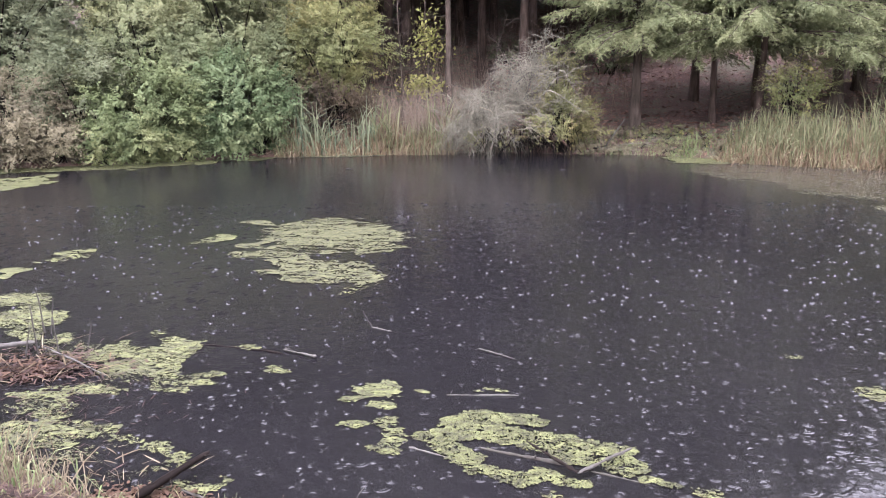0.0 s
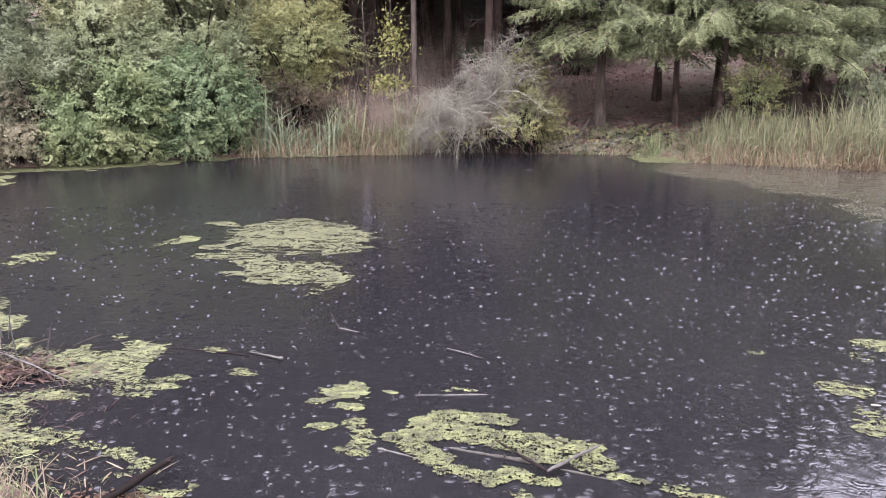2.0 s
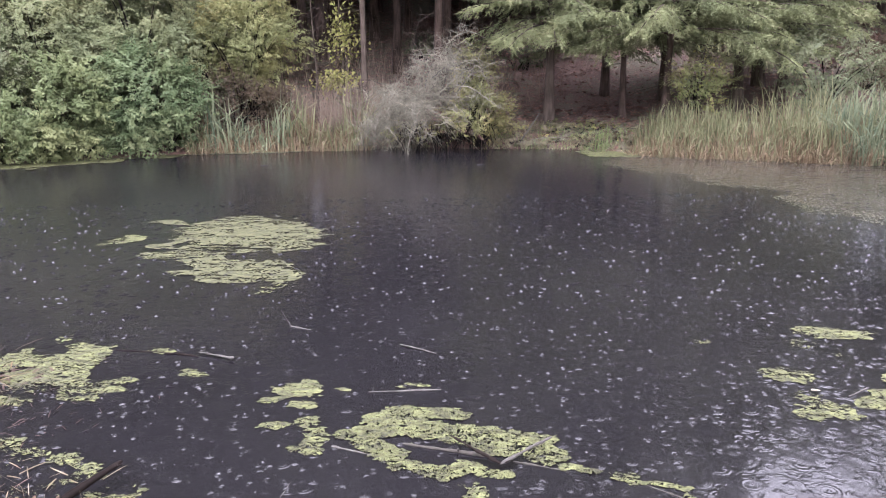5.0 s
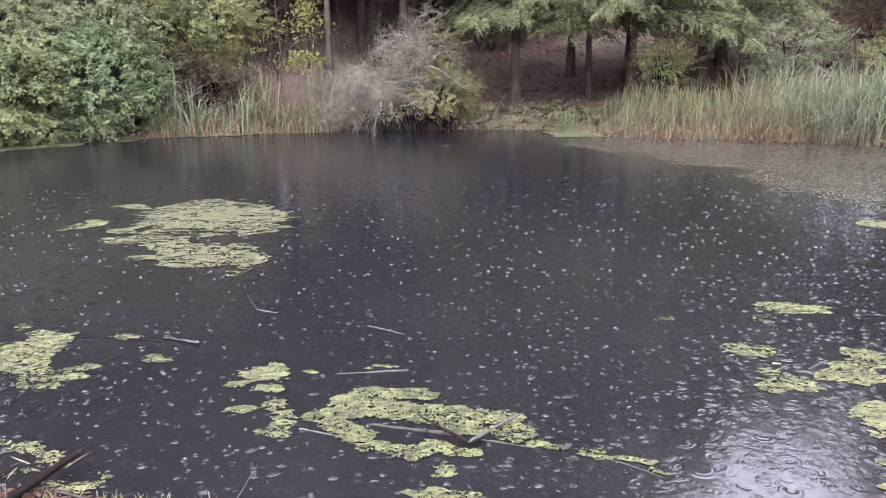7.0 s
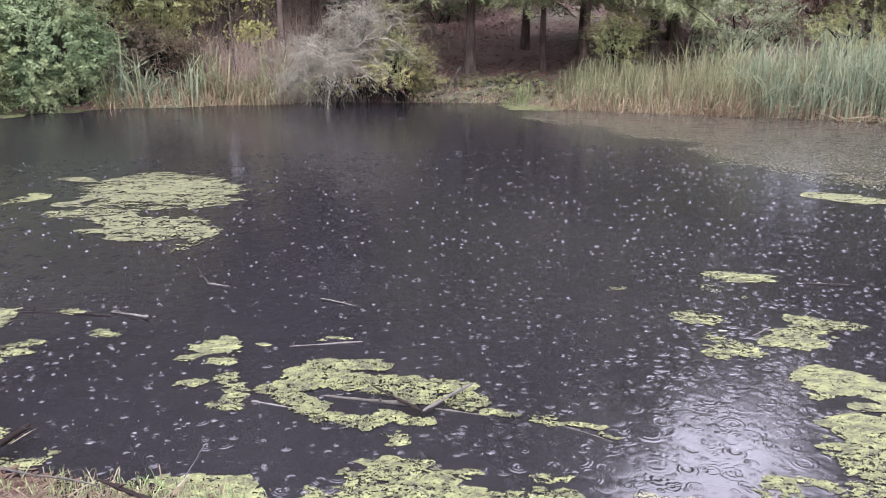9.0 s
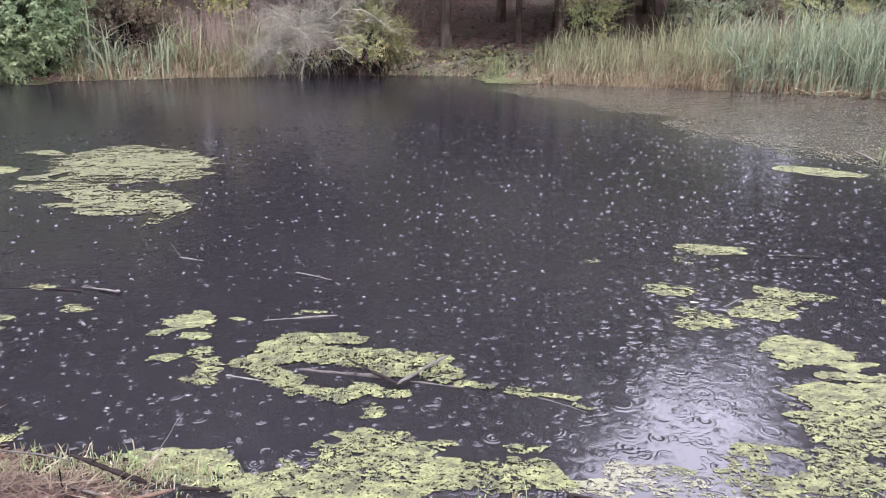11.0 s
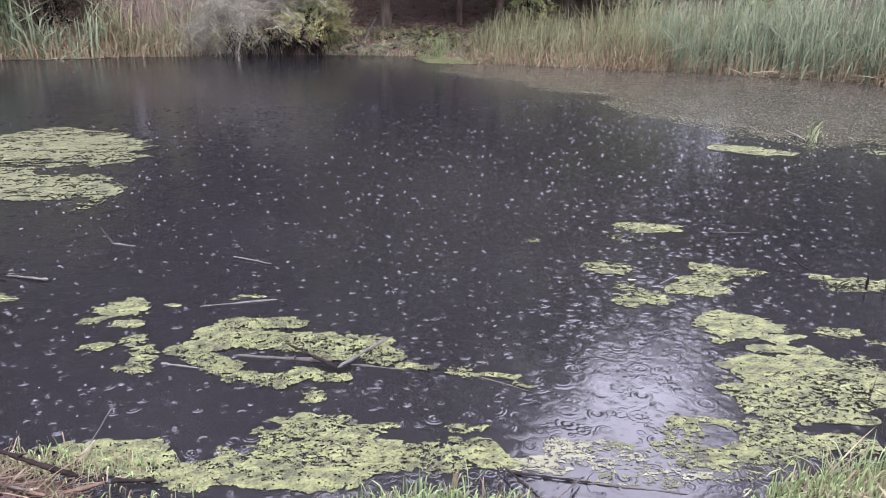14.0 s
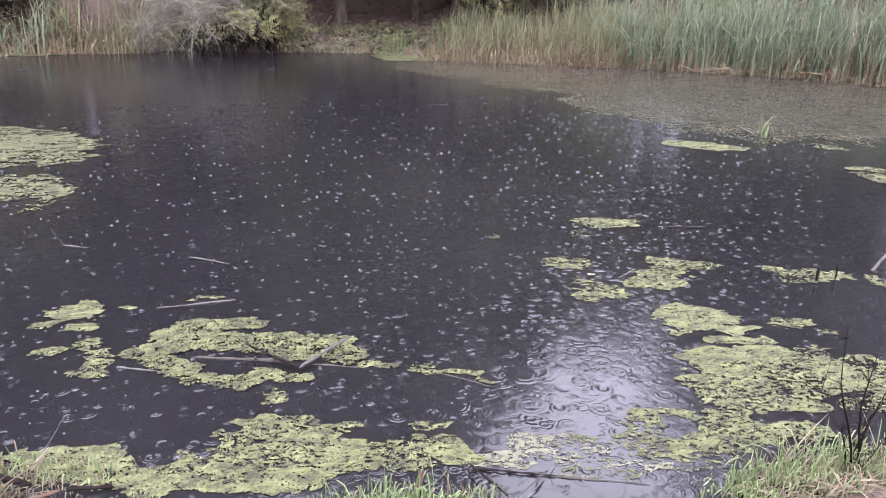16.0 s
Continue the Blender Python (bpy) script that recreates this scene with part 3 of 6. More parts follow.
algae("broad yellow-green algae mat along the near bank", -16,
      [(0.59, 3.05, 0.040, 0.021), (0.74, 2.99, 0.115, 0.062), (0.85, 2.96, 0.104, 0.062), (0.76, 2.90, 0.226, 0.069), (0.88, 2.84, 0.141, 0.068), (0.61, 2.86, 0.166, 0.057), (0.77, 2.80, 0.248, 0.065), (0.93, 2.73, 0.138, 0.055), (0.46, 2.82, 0.135, 0.046), (0.62, 2.76, 0.215, 0.058), (0.80, 2.69, 0.215, 0.062), (0.97, 2.66, 0.136, 0.045), (0.36, 2.79, 0.132, 0.044), (0.52, 2.70, 0.210, 0.056), (0.72, 2.62, 0.210, 0.055), (0.90, 2.60, 0.159, 0.047), (0.25, 2.76, 0.114, 0.039), (0.36, 2.67, 0.179, 0.050), (0.55, 2.61, 0.205, 0.049), (0.75, 2.53, 0.154, 0.044), (0.22, 2.67, 0.101, 0.041)], holes=0.34)
algae("yellow-green algae behind the grass on the near bank", -16,
      [(1.05, 2.69, 0.116, 0.064), (1.17, 2.67, 0.089, 0.046), (1.05, 2.60, 0.113, 0.053), (1.24, 2.63, 0.088, 0.055), (1.40, 2.63, 0.118, 0.052), (1.30, 2.59, 0.116, 0.068), (1.46, 2.57, 0.100, 0.055), (1.48, 2.48, 0.087, 0.053), (1.24, 2.53, 0.113, 0.043)], holes=0.36)
algae("small broken algae patch at the edge of the mat", -15,
      [(1.07, 2.87, 0.058, 0.025)], holes=0.5)
algae("small broken algae patch at the edge of the mat", -15,
      [(1.40, 2.77, 0.079, 0.040), (1.50, 2.75, 0.047, 0.015)], holes=0.45)
algae("thin pale-green algae film in the shallows", -16,
      [(1.81, 2.52, 0.097, 0.039), (1.89, 2.46, 0.147, 0.067), (2.01, 2.45, 0.114, 0.044), (1.80, 2.44, 0.111, 0.037), (1.59, 2.46, 0.099, 0.040), (1.65, 2.40, 0.109, 0.035), (1.51, 2.44, 0.070, 0.039), (1.94, 2.34, 0.104, 0.041), (2.08, 2.35, 0.126, 0.047), (2.13, 2.27, 0.151, 0.064), (1.98, 2.27, 0.114, 0.040), (2.20, 2.21, 0.142, 0.058), (2.05, 2.21, 0.161, 0.030), (2.31, 2.22, 0.111, 0.042)], rag=0.06, holes=0.5, mat="algae_film", lift=0.0015)
algae("curved arm of yellow-green algae reaching to the bank", -15,
      [(2.40, 2.57, 0.055, 0.028), (2.47, 2.56, 0.073, 0.034), (2.53, 2.54, 0.080, 0.034), (2.59, 2.50, 0.067, 0.034), (2.62, 2.45, 0.054, 0.028), (2.43, 2.51, 0.072, 0.044), (2.36, 2.47, 0.059, 0.042), (2.31, 2.42, 0.070, 0.046), (2.31, 2.37, 0.075, 0.045), (2.31, 2.30, 0.090, 0.043), (2.36, 2.30, 0.079, 0.034), (2.40, 2.26, 0.073, 0.034), (2.24, 2.37, 0.040, 0.034), (2.29, 2.25, 0.083, 0.037)], holes=0.36, lift=0.004)
algae("large broken yellow-green algae mat near the bank", -15,
      [(3.33, 3.45, 0.143, 0.113), (3.45, 3.38, 0.142, 0.094), (3.28, 3.27, 0.175, 0.114), (3.49, 3.28, 0.101, 0.073), (3.46, 3.15, 0.121, 0.052), (3.57, 3.13, 0.091, 0.035), (3.11, 3.20, 0.059, 0.042), (3.34, 3.04, 0.154, 0.057), (3.49, 2.96, 0.117, 0.049), (3.15, 2.95, 0.198, 0.069), (3.34, 2.86, 0.184, 0.069), (3.51, 2.85, 0.093, 0.055), (2.99, 2.94, 0.070, 0.044)], holes=0.3)
algae("broad speckled yellow-green algae mat near the bank", -15,
      [(3.10, 2.87, 0.145, 0.059), (3.15, 2.76, 0.245, 0.092), (3.35, 2.71, 0.212, 0.109), (3.55, 2.68, 0.214, 0.150), (3.63, 2.57, 0.143, 0.220), (2.88, 2.75, 0.066, 0.033), (2.97, 2.64, 0.169, 0.065), (3.15, 2.56, 0.234, 0.092), (3.36, 2.48, 0.202, 0.107), (2.87, 2.56, 0.101, 0.074), (2.98, 2.48, 0.163, 0.061), (3.15, 2.40, 0.163, 0.049), (3.26, 2.35, 0.131, 0.050)], holes=0.4)
algae("ragged yellow-green algae patch before the grassy bank", -15,
      [(2.85, 2.42, 0.129, 0.069), (2.70, 2.34, 0.095, 0.075), (2.82, 2.30, 0.125, 0.066), (2.94, 2.25, 0.095, 0.044), (2.58, 2.26, 0.092, 0.071), (2.70, 2.23, 0.121, 0.072), (2.86, 2.20, 0.093, 0.053), (3.04, 2.22, 0.154, 0.061), (3.13, 2.15, 0.124, 0.055)], holes=0.48)
algae("thin murky film of algae and debris before the grassy bank", -16,
      [(2.57, 2.38, 0.148, 0.117), (2.36, 2.18, 0.165, 0.074), (2.50, 2.20, 0.140, 0.096)], holes=0.86, mat="algae_olive", lift=0.003)
algae("broad speckled yellow-green algae mat near the bank", -18,
      [(3.88, 2.54, 0.179, 0.127), (3.76, 2.35, 0.136, 0.116), (3.57, 2.24, 0.130, 0.066)], holes=0.5)
algae("small yellow-green algae tuft afloat", -17,
      [(4.03, 2.94, 0.071, 0.028), (3.89, 3.11, 0.088, 0.048)], holes=0.5)
algae("ragged yellow-green algae patch afloat on dark water", -13,
      [(3.82, 5.07, 0.265, 0.099), (3.72, 5.14, 0.160, 0.083), (3.95, 4.94, 0.084, 0.049), (3.74, 5.02, 0.168, 0.097)])
algae("small broken algae patch afloat", -14,
      [(3.49, 4.85, 0.111, 0.089), (3.57, 4.66, 0.069, 0.043)], holes=0.75)
algae("small yellow-green algae tuft afloat", -14,
      [(3.04, 4.36, 0.150, 0.122), (3.09, 4.29, 0.072, 0.096)])
algae("ragged yellow-green algae patch afloat on dark water", -14,
      [(3.00, 4.01, 0.098, 0.130), (2.95, 3.84, 0.190, 0.101), (2.82, 3.82, 0.082, 0.079), (3.07, 3.81, 0.091, 0.092)])
algae("ragged yellow-green algae patch afloat on dark water", -14,
      [(3.69, 4.19, 0.125, 0.089), (3.81, 4.08, 0.237, 0.087), (3.99, 4.02, 0.101, 0.076), (3.55, 3.98, 0.141, 0.070), (3.49, 3.85, 0.125, 0.111), (3.36, 3.91, 0.116, 0.088), (3.26, 3.90, 0.051, 0.043), (3.67, 4.00, 0.098, 0.071)])
algae("ragged olive algae patch with broken stems in it", -14,
      [(4.51, 3.73, 0.190, 0.101), (4.63, 3.65, 0.234, 0.101), (4.43, 3.86, 0.101, 0.052), (4.46, 3.63, 0.115, 0.073)], holes=0.5)
algae("small yellow-green algae tuft afloat", -14,
      [(2.74, 5.00, 0.064, 0.057)], holes=0.6)
algae("long thin pale-green algae strip afloat near the cattails", -11,
      [(6.37, 7.34, 0.33, 0.18), (6.61, 7.12, 0.36, 0.15), (6.81, 7.00, 0.170, 0.086)], step=0.012, rag=0.07, holes=0.38)
algae("thin pale-green algae sheet at the film's edge", -11,
      [(7.89, 7.10, 0.49, 0.19), (8.08, 6.95, 0.244, 0.309)], step=0.02, rag=0.12, holes=0.62)
algae("ragged yellow-green algae patch afloat on dark water", -14,
      [(7.56, 5.76, 0.250, 0.217), (7.39, 5.51, 0.142, 0.175)], step=0.016, rag=0.07, holes=0.40)
algae("small yellow-green algae tuft afloat", -16,
      [(5.01, 3.43, 0.083, 0.105)], holes=0.5)
algae("bright yellow-green duckweed sheet in the little cove", -3,
      [(5.47, 15.55, 0.61, 0.51), (5.35, 15.91, 0.39, 0.43), (5.75, 15.35, 0.31, 0.35)], step=0.03, rag=0.14, holes=0.22)


V, F = join(*CRUMBS)
tagged(mesh_object("algae_crumbs", V, F, "algae", smooth=False), "loose yellow-green crumbs of algae afloat round the mats", "algae", kind="stuff")


# ---- rain ----
def rain_rings(label, y0, y1, per_m2, around, waves, grow=1.0):
    """Rings thrown up by single drops: low round ridges, steepest when young, flattening as they widen."""
    area = 22.0 * (y1 - y0)
    n = int(area * per_m2)
    x, y = rng.uniform(-9, 13, n), rng.uniform(y0, y1, n)
    ok = (shore_distance(x, y) < -0.12) & (np.abs(x - 0.3 - 0.22 * y) < 0.82 * y + 0.6)
    x, y = x[ok], y[ok]
    n = len(x)
    age = rng.uniform(0.1, 1, n) ** 1.3
    wide = rng.uniform(0, 1, n) < 0.09
    R = 0.014 + 0.062 * grow * age * rng.uniform(0.5, 1.4, n) * np.where(wide, 1.7, 1.0)
    k = max(6, int(2.7 * waves) + 2)
    u = np.linspace(0, 1, k)
    front = np.exp(-((u[None] - 0.62) / 0.3) ** 2) * np.clip((1 - u) / 0.2, 0, 1)
    amp = (0.018 / waves * (1.12 - age) * rng.uniform(0.5, 1.2, n) * np.where(wide, 0.75, 1.0))[:, None]
    H = amp * min(1.3, 0.4 + 0.3 * waves) * (np.cos(2 * np.pi * waves * u)[None] * -0.5 + 0.5) * front
    core = rng.uniform(0, 1, n) < 0.25
    a = np.arange(around) * 2 * np.pi / around
    turn, two = rng.uniform(0, 2 * np.pi, (2, n, 1, 1))
    part_ = np.clip(0.5 + 0.7 * np.cos(a - turn) + 0.5 * np.cos(2 * a - two), 0.02, 1.2)
    H = H[..., None] * part_ + 0.0006
    H[:, 0] += np.where(core, rng.uniform(0.003, 0.009, n), 0)[:, None]
    rad = R[:, None] * (u[None] * 0.985 + 0.015)
    V = np.stack([x[:, None, None] + rad[..., None] * np.cos(a), y[:, None, None] + rad[..., None] * np.sin(a), H], -1)
    base = (np.arange(n) * k * around)[:, None, None] + (np.arange(k - 1) * around)[None, :, None]
    j, j2 = np.arange(around)[None, None], ((np.arange(around) + 1) % around)[None, None]
    F = np.stack([base + j, base + around + j, base + around + j2, base + j2], -1).reshape(-1, 4)
    return tagged(mesh_object("rain_rings", V.reshape(-1, 3), F, "ring"), label, "ripples", kind="stuff")


rain_rings("fresh round rain ripples on the near water", 1.7, 6.0, 78, 11, 3)
rain_rings("broad spreading rain ripples close to the bank", 1.8, 4.6, 34, 16, 7, 1.3)
rain_rings("small rain ripples on the middle of the pond", 6.0, 11.0, 46, 8, 1)


def rain_splashes(n):
    x, y = rng.uniform(-9, 13, n * 3), 1.8 + 13 * rng.beta(1.3, 2.6, n * 3)
    ok = shore_distance(x, y) < -0.15
    x, y = x[ok][:n], y[ok][:n]
    r = rng.uniform(0.0016, 0.005, len(x)) * rng.uniform(0.6, 1.1, len(x)) * (0.75 + y * 0.05)
    a = np.linspace(0, 2 * np.pi, 7)[:-1]
    ring = np.stack([np.cos(a), np.sin(a), 0 * a], -1)
    V = np.concatenate([ring, ring * 0.6 + (0, 0, 0.4), [(0, 0, 0.6)]])
    i = np.arange(6)
    j = (i + 1) % 6
    F = np.concatenate([np.stack([i, j, j + 6], -1), np.stack([i, j + 6, i + 6], -1), np.stack([i + 6, j + 6, 0 * i + 12], -1)])
    VV = V[None] * r[:, None, None] + np.stack([x, y, 0 * x + 0.0005], -1)[:, None]
    FF = F[None] + (np.arange(len(x)) * 13)[:, None, None]
    ob = mesh_object("rain_splashes", VV.reshape(-1, 3), FF.reshape(-1, 3), "drop")
    return tagged(ob, "small bright rain splashes scattered over the water", "splashes", kind="stuff")


rain_splashes(3600)


# ---- reeds ----
rng = np.random.default_rng(14)


def blade_set(x, y, z, height, width, lean, bend, k=5):
    n = len(x)
    az = rng.uniform(0, 2 * np.pi, n)
    D = np.stack([np.cos(az), np.sin(az), 0 * az], -1)
    t = np.linspace(0, 1, k)
    out = lean[:, None] * t + bend[:, None] * t ** 3
    up = height[:, None] * (t[None] - 0.45 * np.abs(bend / np.maximum(height, 0.01))[:, None] * t ** 4)
    P = np.stack([x, y, z], -1)[:, None] + D[:, None] * (out * height[:, None])[..., None]
    P[..., 2] += up
    W = width[:, None] * np.array([0.8, 1.0, 0.95, 0.7, 0.12])[:k]
    side = np.stack([-np.sin(az + 0.6), np.cos(az + 0.6), 0 * az], -1)
    return ribbons(P, W, side)


def reed_clump(label, cx, cy, rx, ry, n, h, green="reed_green", dry_share=0.4, straw=0, wide=1.0):
    e = thing("reed_clump", label, "reeds", "reeds along the far shore", at=(cx, cy, 0))
    for part_name, count, mat, hh, part_wide, lean, bend in (
            ("foliage", int(n * 1.1 * (1 - dry_share)), green, h, 0.024 if green == "reed_blue" else 0.019, 0.10 if green == "reed_blue" else 0.15, 0.85),
            ("dry_foliage", int(n * 1.2 * dry_share), "reed_dry", h * (0.5 if green == "reed_blue" else 0.64), 0.02, 0.3, 0.9)):
        a, r = rng.uniform(0, 2 * np.pi, count), np.sqrt(rng.uniform(0, 1, count))
        x, y = cx + rx * r * np.cos(a), cy + ry * r * np.sin(a)
        z = np.maximum(land(x, y), -0.1) - 0.03
        hs = hh * rng.uniform(0.5, 1.15, count)
        V, F = blade_set(x, y, z, hs, wide * part_wide * rng.uniform(0.6, 1.2, count), rng.normal(0, lean, count), np.where(rng.uniform(0, 1, count) < 0.4, rng.uniform(0.7, 1.6, count) * bend, rng.uniform(0, 0.4, count)))
        mesh_object(part_name, V - (cx, cy, 0), F, mat, e)
    if straw:
        a, r = rng.uniform(0, 2 * np.pi, straw), np.sqrt(rng.uniform(0, 1, straw))
        x, y = cx + rx * r * np.cos(a), cy - ry * 0.5 + ry * 0.6 * r * np.sin(a)
        V, F = blade_set(x, y, np.maximum(land(x, y), -0.05), rng.uniform(0.15, 0.5, straw), rng.uniform(0.012, 0.026, straw), rng.normal(0, 0.7, straw), np.abs(rng.normal(0, 0.6, straw)))
        mesh_object("straw_foot", V - (cx, cy, 0), F, "reed_dry", e)
    return e


def straw_litter(name, label, cx, cy, rx, ry, n, L, mat, width=0.008, h=0.03, category="litter", wet=-0.06):
    x, y = rng.normal(cx, rx, n), rng.normal(cy, ry, n)
    ok = shore_distance(x, y) > wet
    x, y = x[ok], y[ok]
    n = len(x)
    az, ln = rng.uniform(0, 2 * np.pi, n), L * rng.uniform(0.4, 1.3, n)
    D = np.stack([np.cos(az), np.sin(az), rng.normal(0, 0.12, n)], -1)
    s = np.linspace(0, 1, 4)
    P = np.stack([x, y, np.maximum(land(x, y), 0.0) + rng.uniform(0.004, h, n)], -1)[:, None] + D[:, None] * (ln[:, None] * s)[..., None]
    P[..., 2] += 0.03 * ln[:, None] * np.sin(s * np.pi)
    P[..., 2] = np.maximum(P[..., 2], np.maximum(land(P[..., 0], P[..., 1]), 0.0) + 0.003)
    W = width * rng.uniform(0.5, 1.3, (n, 1)) * np.array([0.7, 1.0, 0.9, 0.3])
    V, F = ribbons(P, W, np.stack([-np.sin(az), np.cos(az), rng.normal(0, 0.4, n)], -1))
    return tagged(mesh_object(name, V, F, mat), label, category, kind="stuff")


def shore_point(s, off=0.0):
    """A place along the far shore by x, moved off metres inland."""
    far = OUTLINE[(OUTLINE[:, 1] > 9.5)]
    far = far[np.argsort(far[:, 0])]
    y = np.interp(s, far[:, 0], far[:, 1])
    g = (np.interp(s + 0.3, far[:, 0], far[:, 1]) - np.interp(s - 0.3, far[:, 0], far[:, 1])) / 0.6
    nrm = np.array([-g, 1.0]) / math.hypot(g, 1)
    return s + nrm[0] * off, y + nrm[1] * off


r_mix = np.random.default_rng(5)
for s in np.arange(6.1, 13.7, 0.55):
    for row, off in enumerate((0.05, 0.65, 1.3)):
        px, py = shore_point(s + rng.uniform(-0.15, 0.15), off)
        tall = (0.70 + 0.075 * (s - 5.5) + 0.08 * row + rng.uniform(-0.16, 0.16)) * min(1.0, 0.8 + 0.045 * (s - 5.5))
        blue = r_mix.uniform(0, 1) < (s - 8.0) / 3.4
        reed_clump("blue-green cattail clump with dead straw at its foot in shallow water" if blue else "tan and green cattail clump with dry bent leaves in shallow water",
                   px, py, 0.5, 0.38, 190 if row < 2 else 140, tall * (0.98 if s < 8.5 else 1.0 + 0.06 * min(3.0, max(0.0, s - 9.0))), "reed_blue" if blue else "reed_green", (0.4 if blue else 0.62) if row == 0 else (0.3 if blue else 0.42), (60 if blue else 100) if row == 0 else 0)
for s in np.arange(8.6, 13.4, 0.8):
    px, py = shore_point(s, -0.12)
    straw_litter("reed_litter", "fallen brown cattail stems lying crosswise at the water's edge", px, py, 0.35, 0.12, 26, 0.5, "reed_dry", 0.022, 0.14, wet=-9)
for s in np.arange(-3.1, 0.35, 0.42):
    for off in (0.05, 0.4):
        px, py = shore_point(s, off)
        reed_clump("short green reed clump with pale dry stalks at the water's edge", px, py, 0.3, 0.25, 40, 0.92 + 0.42 * math.sin(s * 4.1), "reed_blue" if int(s * 9) % 4 == 0 else "reed_green", 0.35, 60, 1.45)


# ---- bushes ----
def bush(name, label, cx, cy, rx, ry, h, mat, n, leaf=0.06, stems=14, low=0.0, category="bush", twig="twig_dark", clumps=60, shoot=0.42, narrow=0.46):
    """Stems that fan out from the ground, and a lumpy crown of leafy shoots: each shoot carries its leaves in two loose rows."""
    z0 = float(land(cx, cy))
    e = thing(name, label, category, at=(cx, cy, z0))
    size = min(rx, ry, h)
    lobes = unit(rng.normal(size=(7, 3)) + (0, -0.3, 0.2))
    swell = rng.uniform(0.12, 0.34, 7)
    d = unit(rng.normal(size=(clumps, 3)) * (1, 1, 0.95))
    lump = 0.78 + (np.exp(-(1 - d @ lobes.T) / 0.16) * swell).sum(1)
    rr = rng.uniform(0.45, 1.0, clumps) ** 0.5 * lump
    C = np.stack([d[:, 0] * rx * rr, d[:, 1] * ry * rr, low + (h - low) * np.clip(0.46 + 0.5 * d[:, 2] * rr, 0.03, 1.25)], -1)
    foot_in = np.clip((C[:, 2] - low) / (0.3 * h), 0.6, 1)
    C[:, :2] *= foot_in[:, None] ** 0.5
    tip = C[rng.integers(0, clumps, stems)]
    t = np.linspace(0, 1, 5)[None, :, None]
    foot = np.stack([rng.normal(0, rx * 0.12, stems), rng.normal(0, ry * 0.12, stems), np.full(stems, -0.05)], -1)[:, None]
    mid = np.stack([tip[:, 0] * 0.35, tip[:, 1] * 0.35, tip[:, 2] * 0.75], -1)[:, None]
    P = foot * (1 - t) ** 2 + 2 * mid * t * (1 - t) + tip[:, None] * t ** 2
    R = (0.012 + 0.006 * h) * np.linspace(1, 0.2, 5)[None] * rng.uniform(0.6, 1.2, (stems, 1))
    V, F = tubes(P, R, 5)
    mesh_object("framework", V, F, twig, e)
    length = min(shoot, 0.9 * size)
    per = 16
    ns = max(int(n * 1.5) // per, 8)
    w = rng.integers(0, clumps, ns)
    out = unit(C - np.array([0, 0, low + (h - low) * 0.35]))
    D = unit(out[w] * 0.75 + rng.normal(size=(ns, 3)) * 0.55 + (0, -0.1, 0.42))
    spread = 0.12 * size + 0.05
    root = C[w] + rng.normal(size=(ns, 3)) * spread
    L = length * rng.uniform(0.5, 1.25, ns)
    u = np.tile(np.linspace(0.08, 1.0, per), (ns, 1)) + rng.normal(0, 0.03, (ns, per))
    pos = root[:, None] + D[:, None] * (L[:, None] * u)[..., None]
    pos[..., 2] -= 0.22 * L[:, None] * u ** 2
    pos += rng.normal(0, 0.012, pos.shape)
    face = unit(out[w] * 0.75 + (0, -0.3, 0.75) + rng.normal(size=(ns, 3)) * 0.3)
    side = unit(np.cross(D, face))
    sign = np.where(np.arange(per) % 2, 1.0, -1.0)[None, :, None]
    DD = unit(D[:, None] * 0.55 + side[:, None] * sign * 0.8 + rng.normal(0, 0.28, pos.shape) + (0, 0, -0.12))
    NN = unit(face[:, None] + rng.normal(0, 0.2, pos.shape))
    ls = (leaf * rng.uniform(0.75, 1.25, (ns, 1)) * (1.1 - 0.45 * u)).reshape(-1)
    pos, DD, NN = pos.reshape(-1, 3), DD.reshape(-1, 3), NN.reshape(-1, 3)
    ok = pos[:, 2] + z0 > 0.02
    V, F = leaves(pos[ok], DD[ok], NN[ok], ls[ok], narrow)
    mesh_object("crown", V, F, mat, e)
    return e


bush("bush", "dense fresh-green broadleaf bush hanging over the pond's edge", -4.2, 16.6, 1.1, 0.8, 2.0, "leaf_green", 14000, 0.095, clumps=80)
bush("bush", "bright green rounded bush low over the water", -5.75, 16.0, 1.05, 0.75, 2.0, "leaf_fresh", 12000, 0.09, clumps=70)
bush("bush", "grey-green willow bush with silvery leaves", -6.3, 17.0, 1.7, 1.0, 3.7, "leaf_grey", 20520, 0.086, clumps=110, narrow=0.38)
bush("bush", "grey and brown bush with thinning autumn leaves", -8.3, 15.3, 1.4, 0.8, 1.6, "leaf_brown", 11000, 0.075, clumps=70)
bush("bush", "grey-green bush between the brown and the green one", -7.2, 16.0, 1.0, 0.7, 2.4, "leaf_silver", 11000, 0.08, clumps=70, narrow=0.38)
bush("bush", "tall grey-green willow bush behind the shore", -9.3, 16.9, 2.0, 1.1, 4.2, "leaf_silver", 20520, 0.086, clumps=110, narrow=0.38)
bush("bush", "tall olive willow bush with upright shoots", -4.5, 18.0, 1.8, 1.0, 4.2, "leaf_grey", 21600, 0.086, clumps=110, narrow=0.38)
bush("bush", "tall grey-green bush filling the shore's back row", -7.7, 18.4, 1.6, 1.0, 4.8, "leaf_silver", 17280, 0.086, clumps=90, narrow=0.38)
bush("bush", "tall grey-green bush in the shore's back row", -6.0, 19.0, 1.5, 0.9, 4.9, "leaf_grey", 14040, 0.086, low=0.8, clumps=80, narrow=0.38)
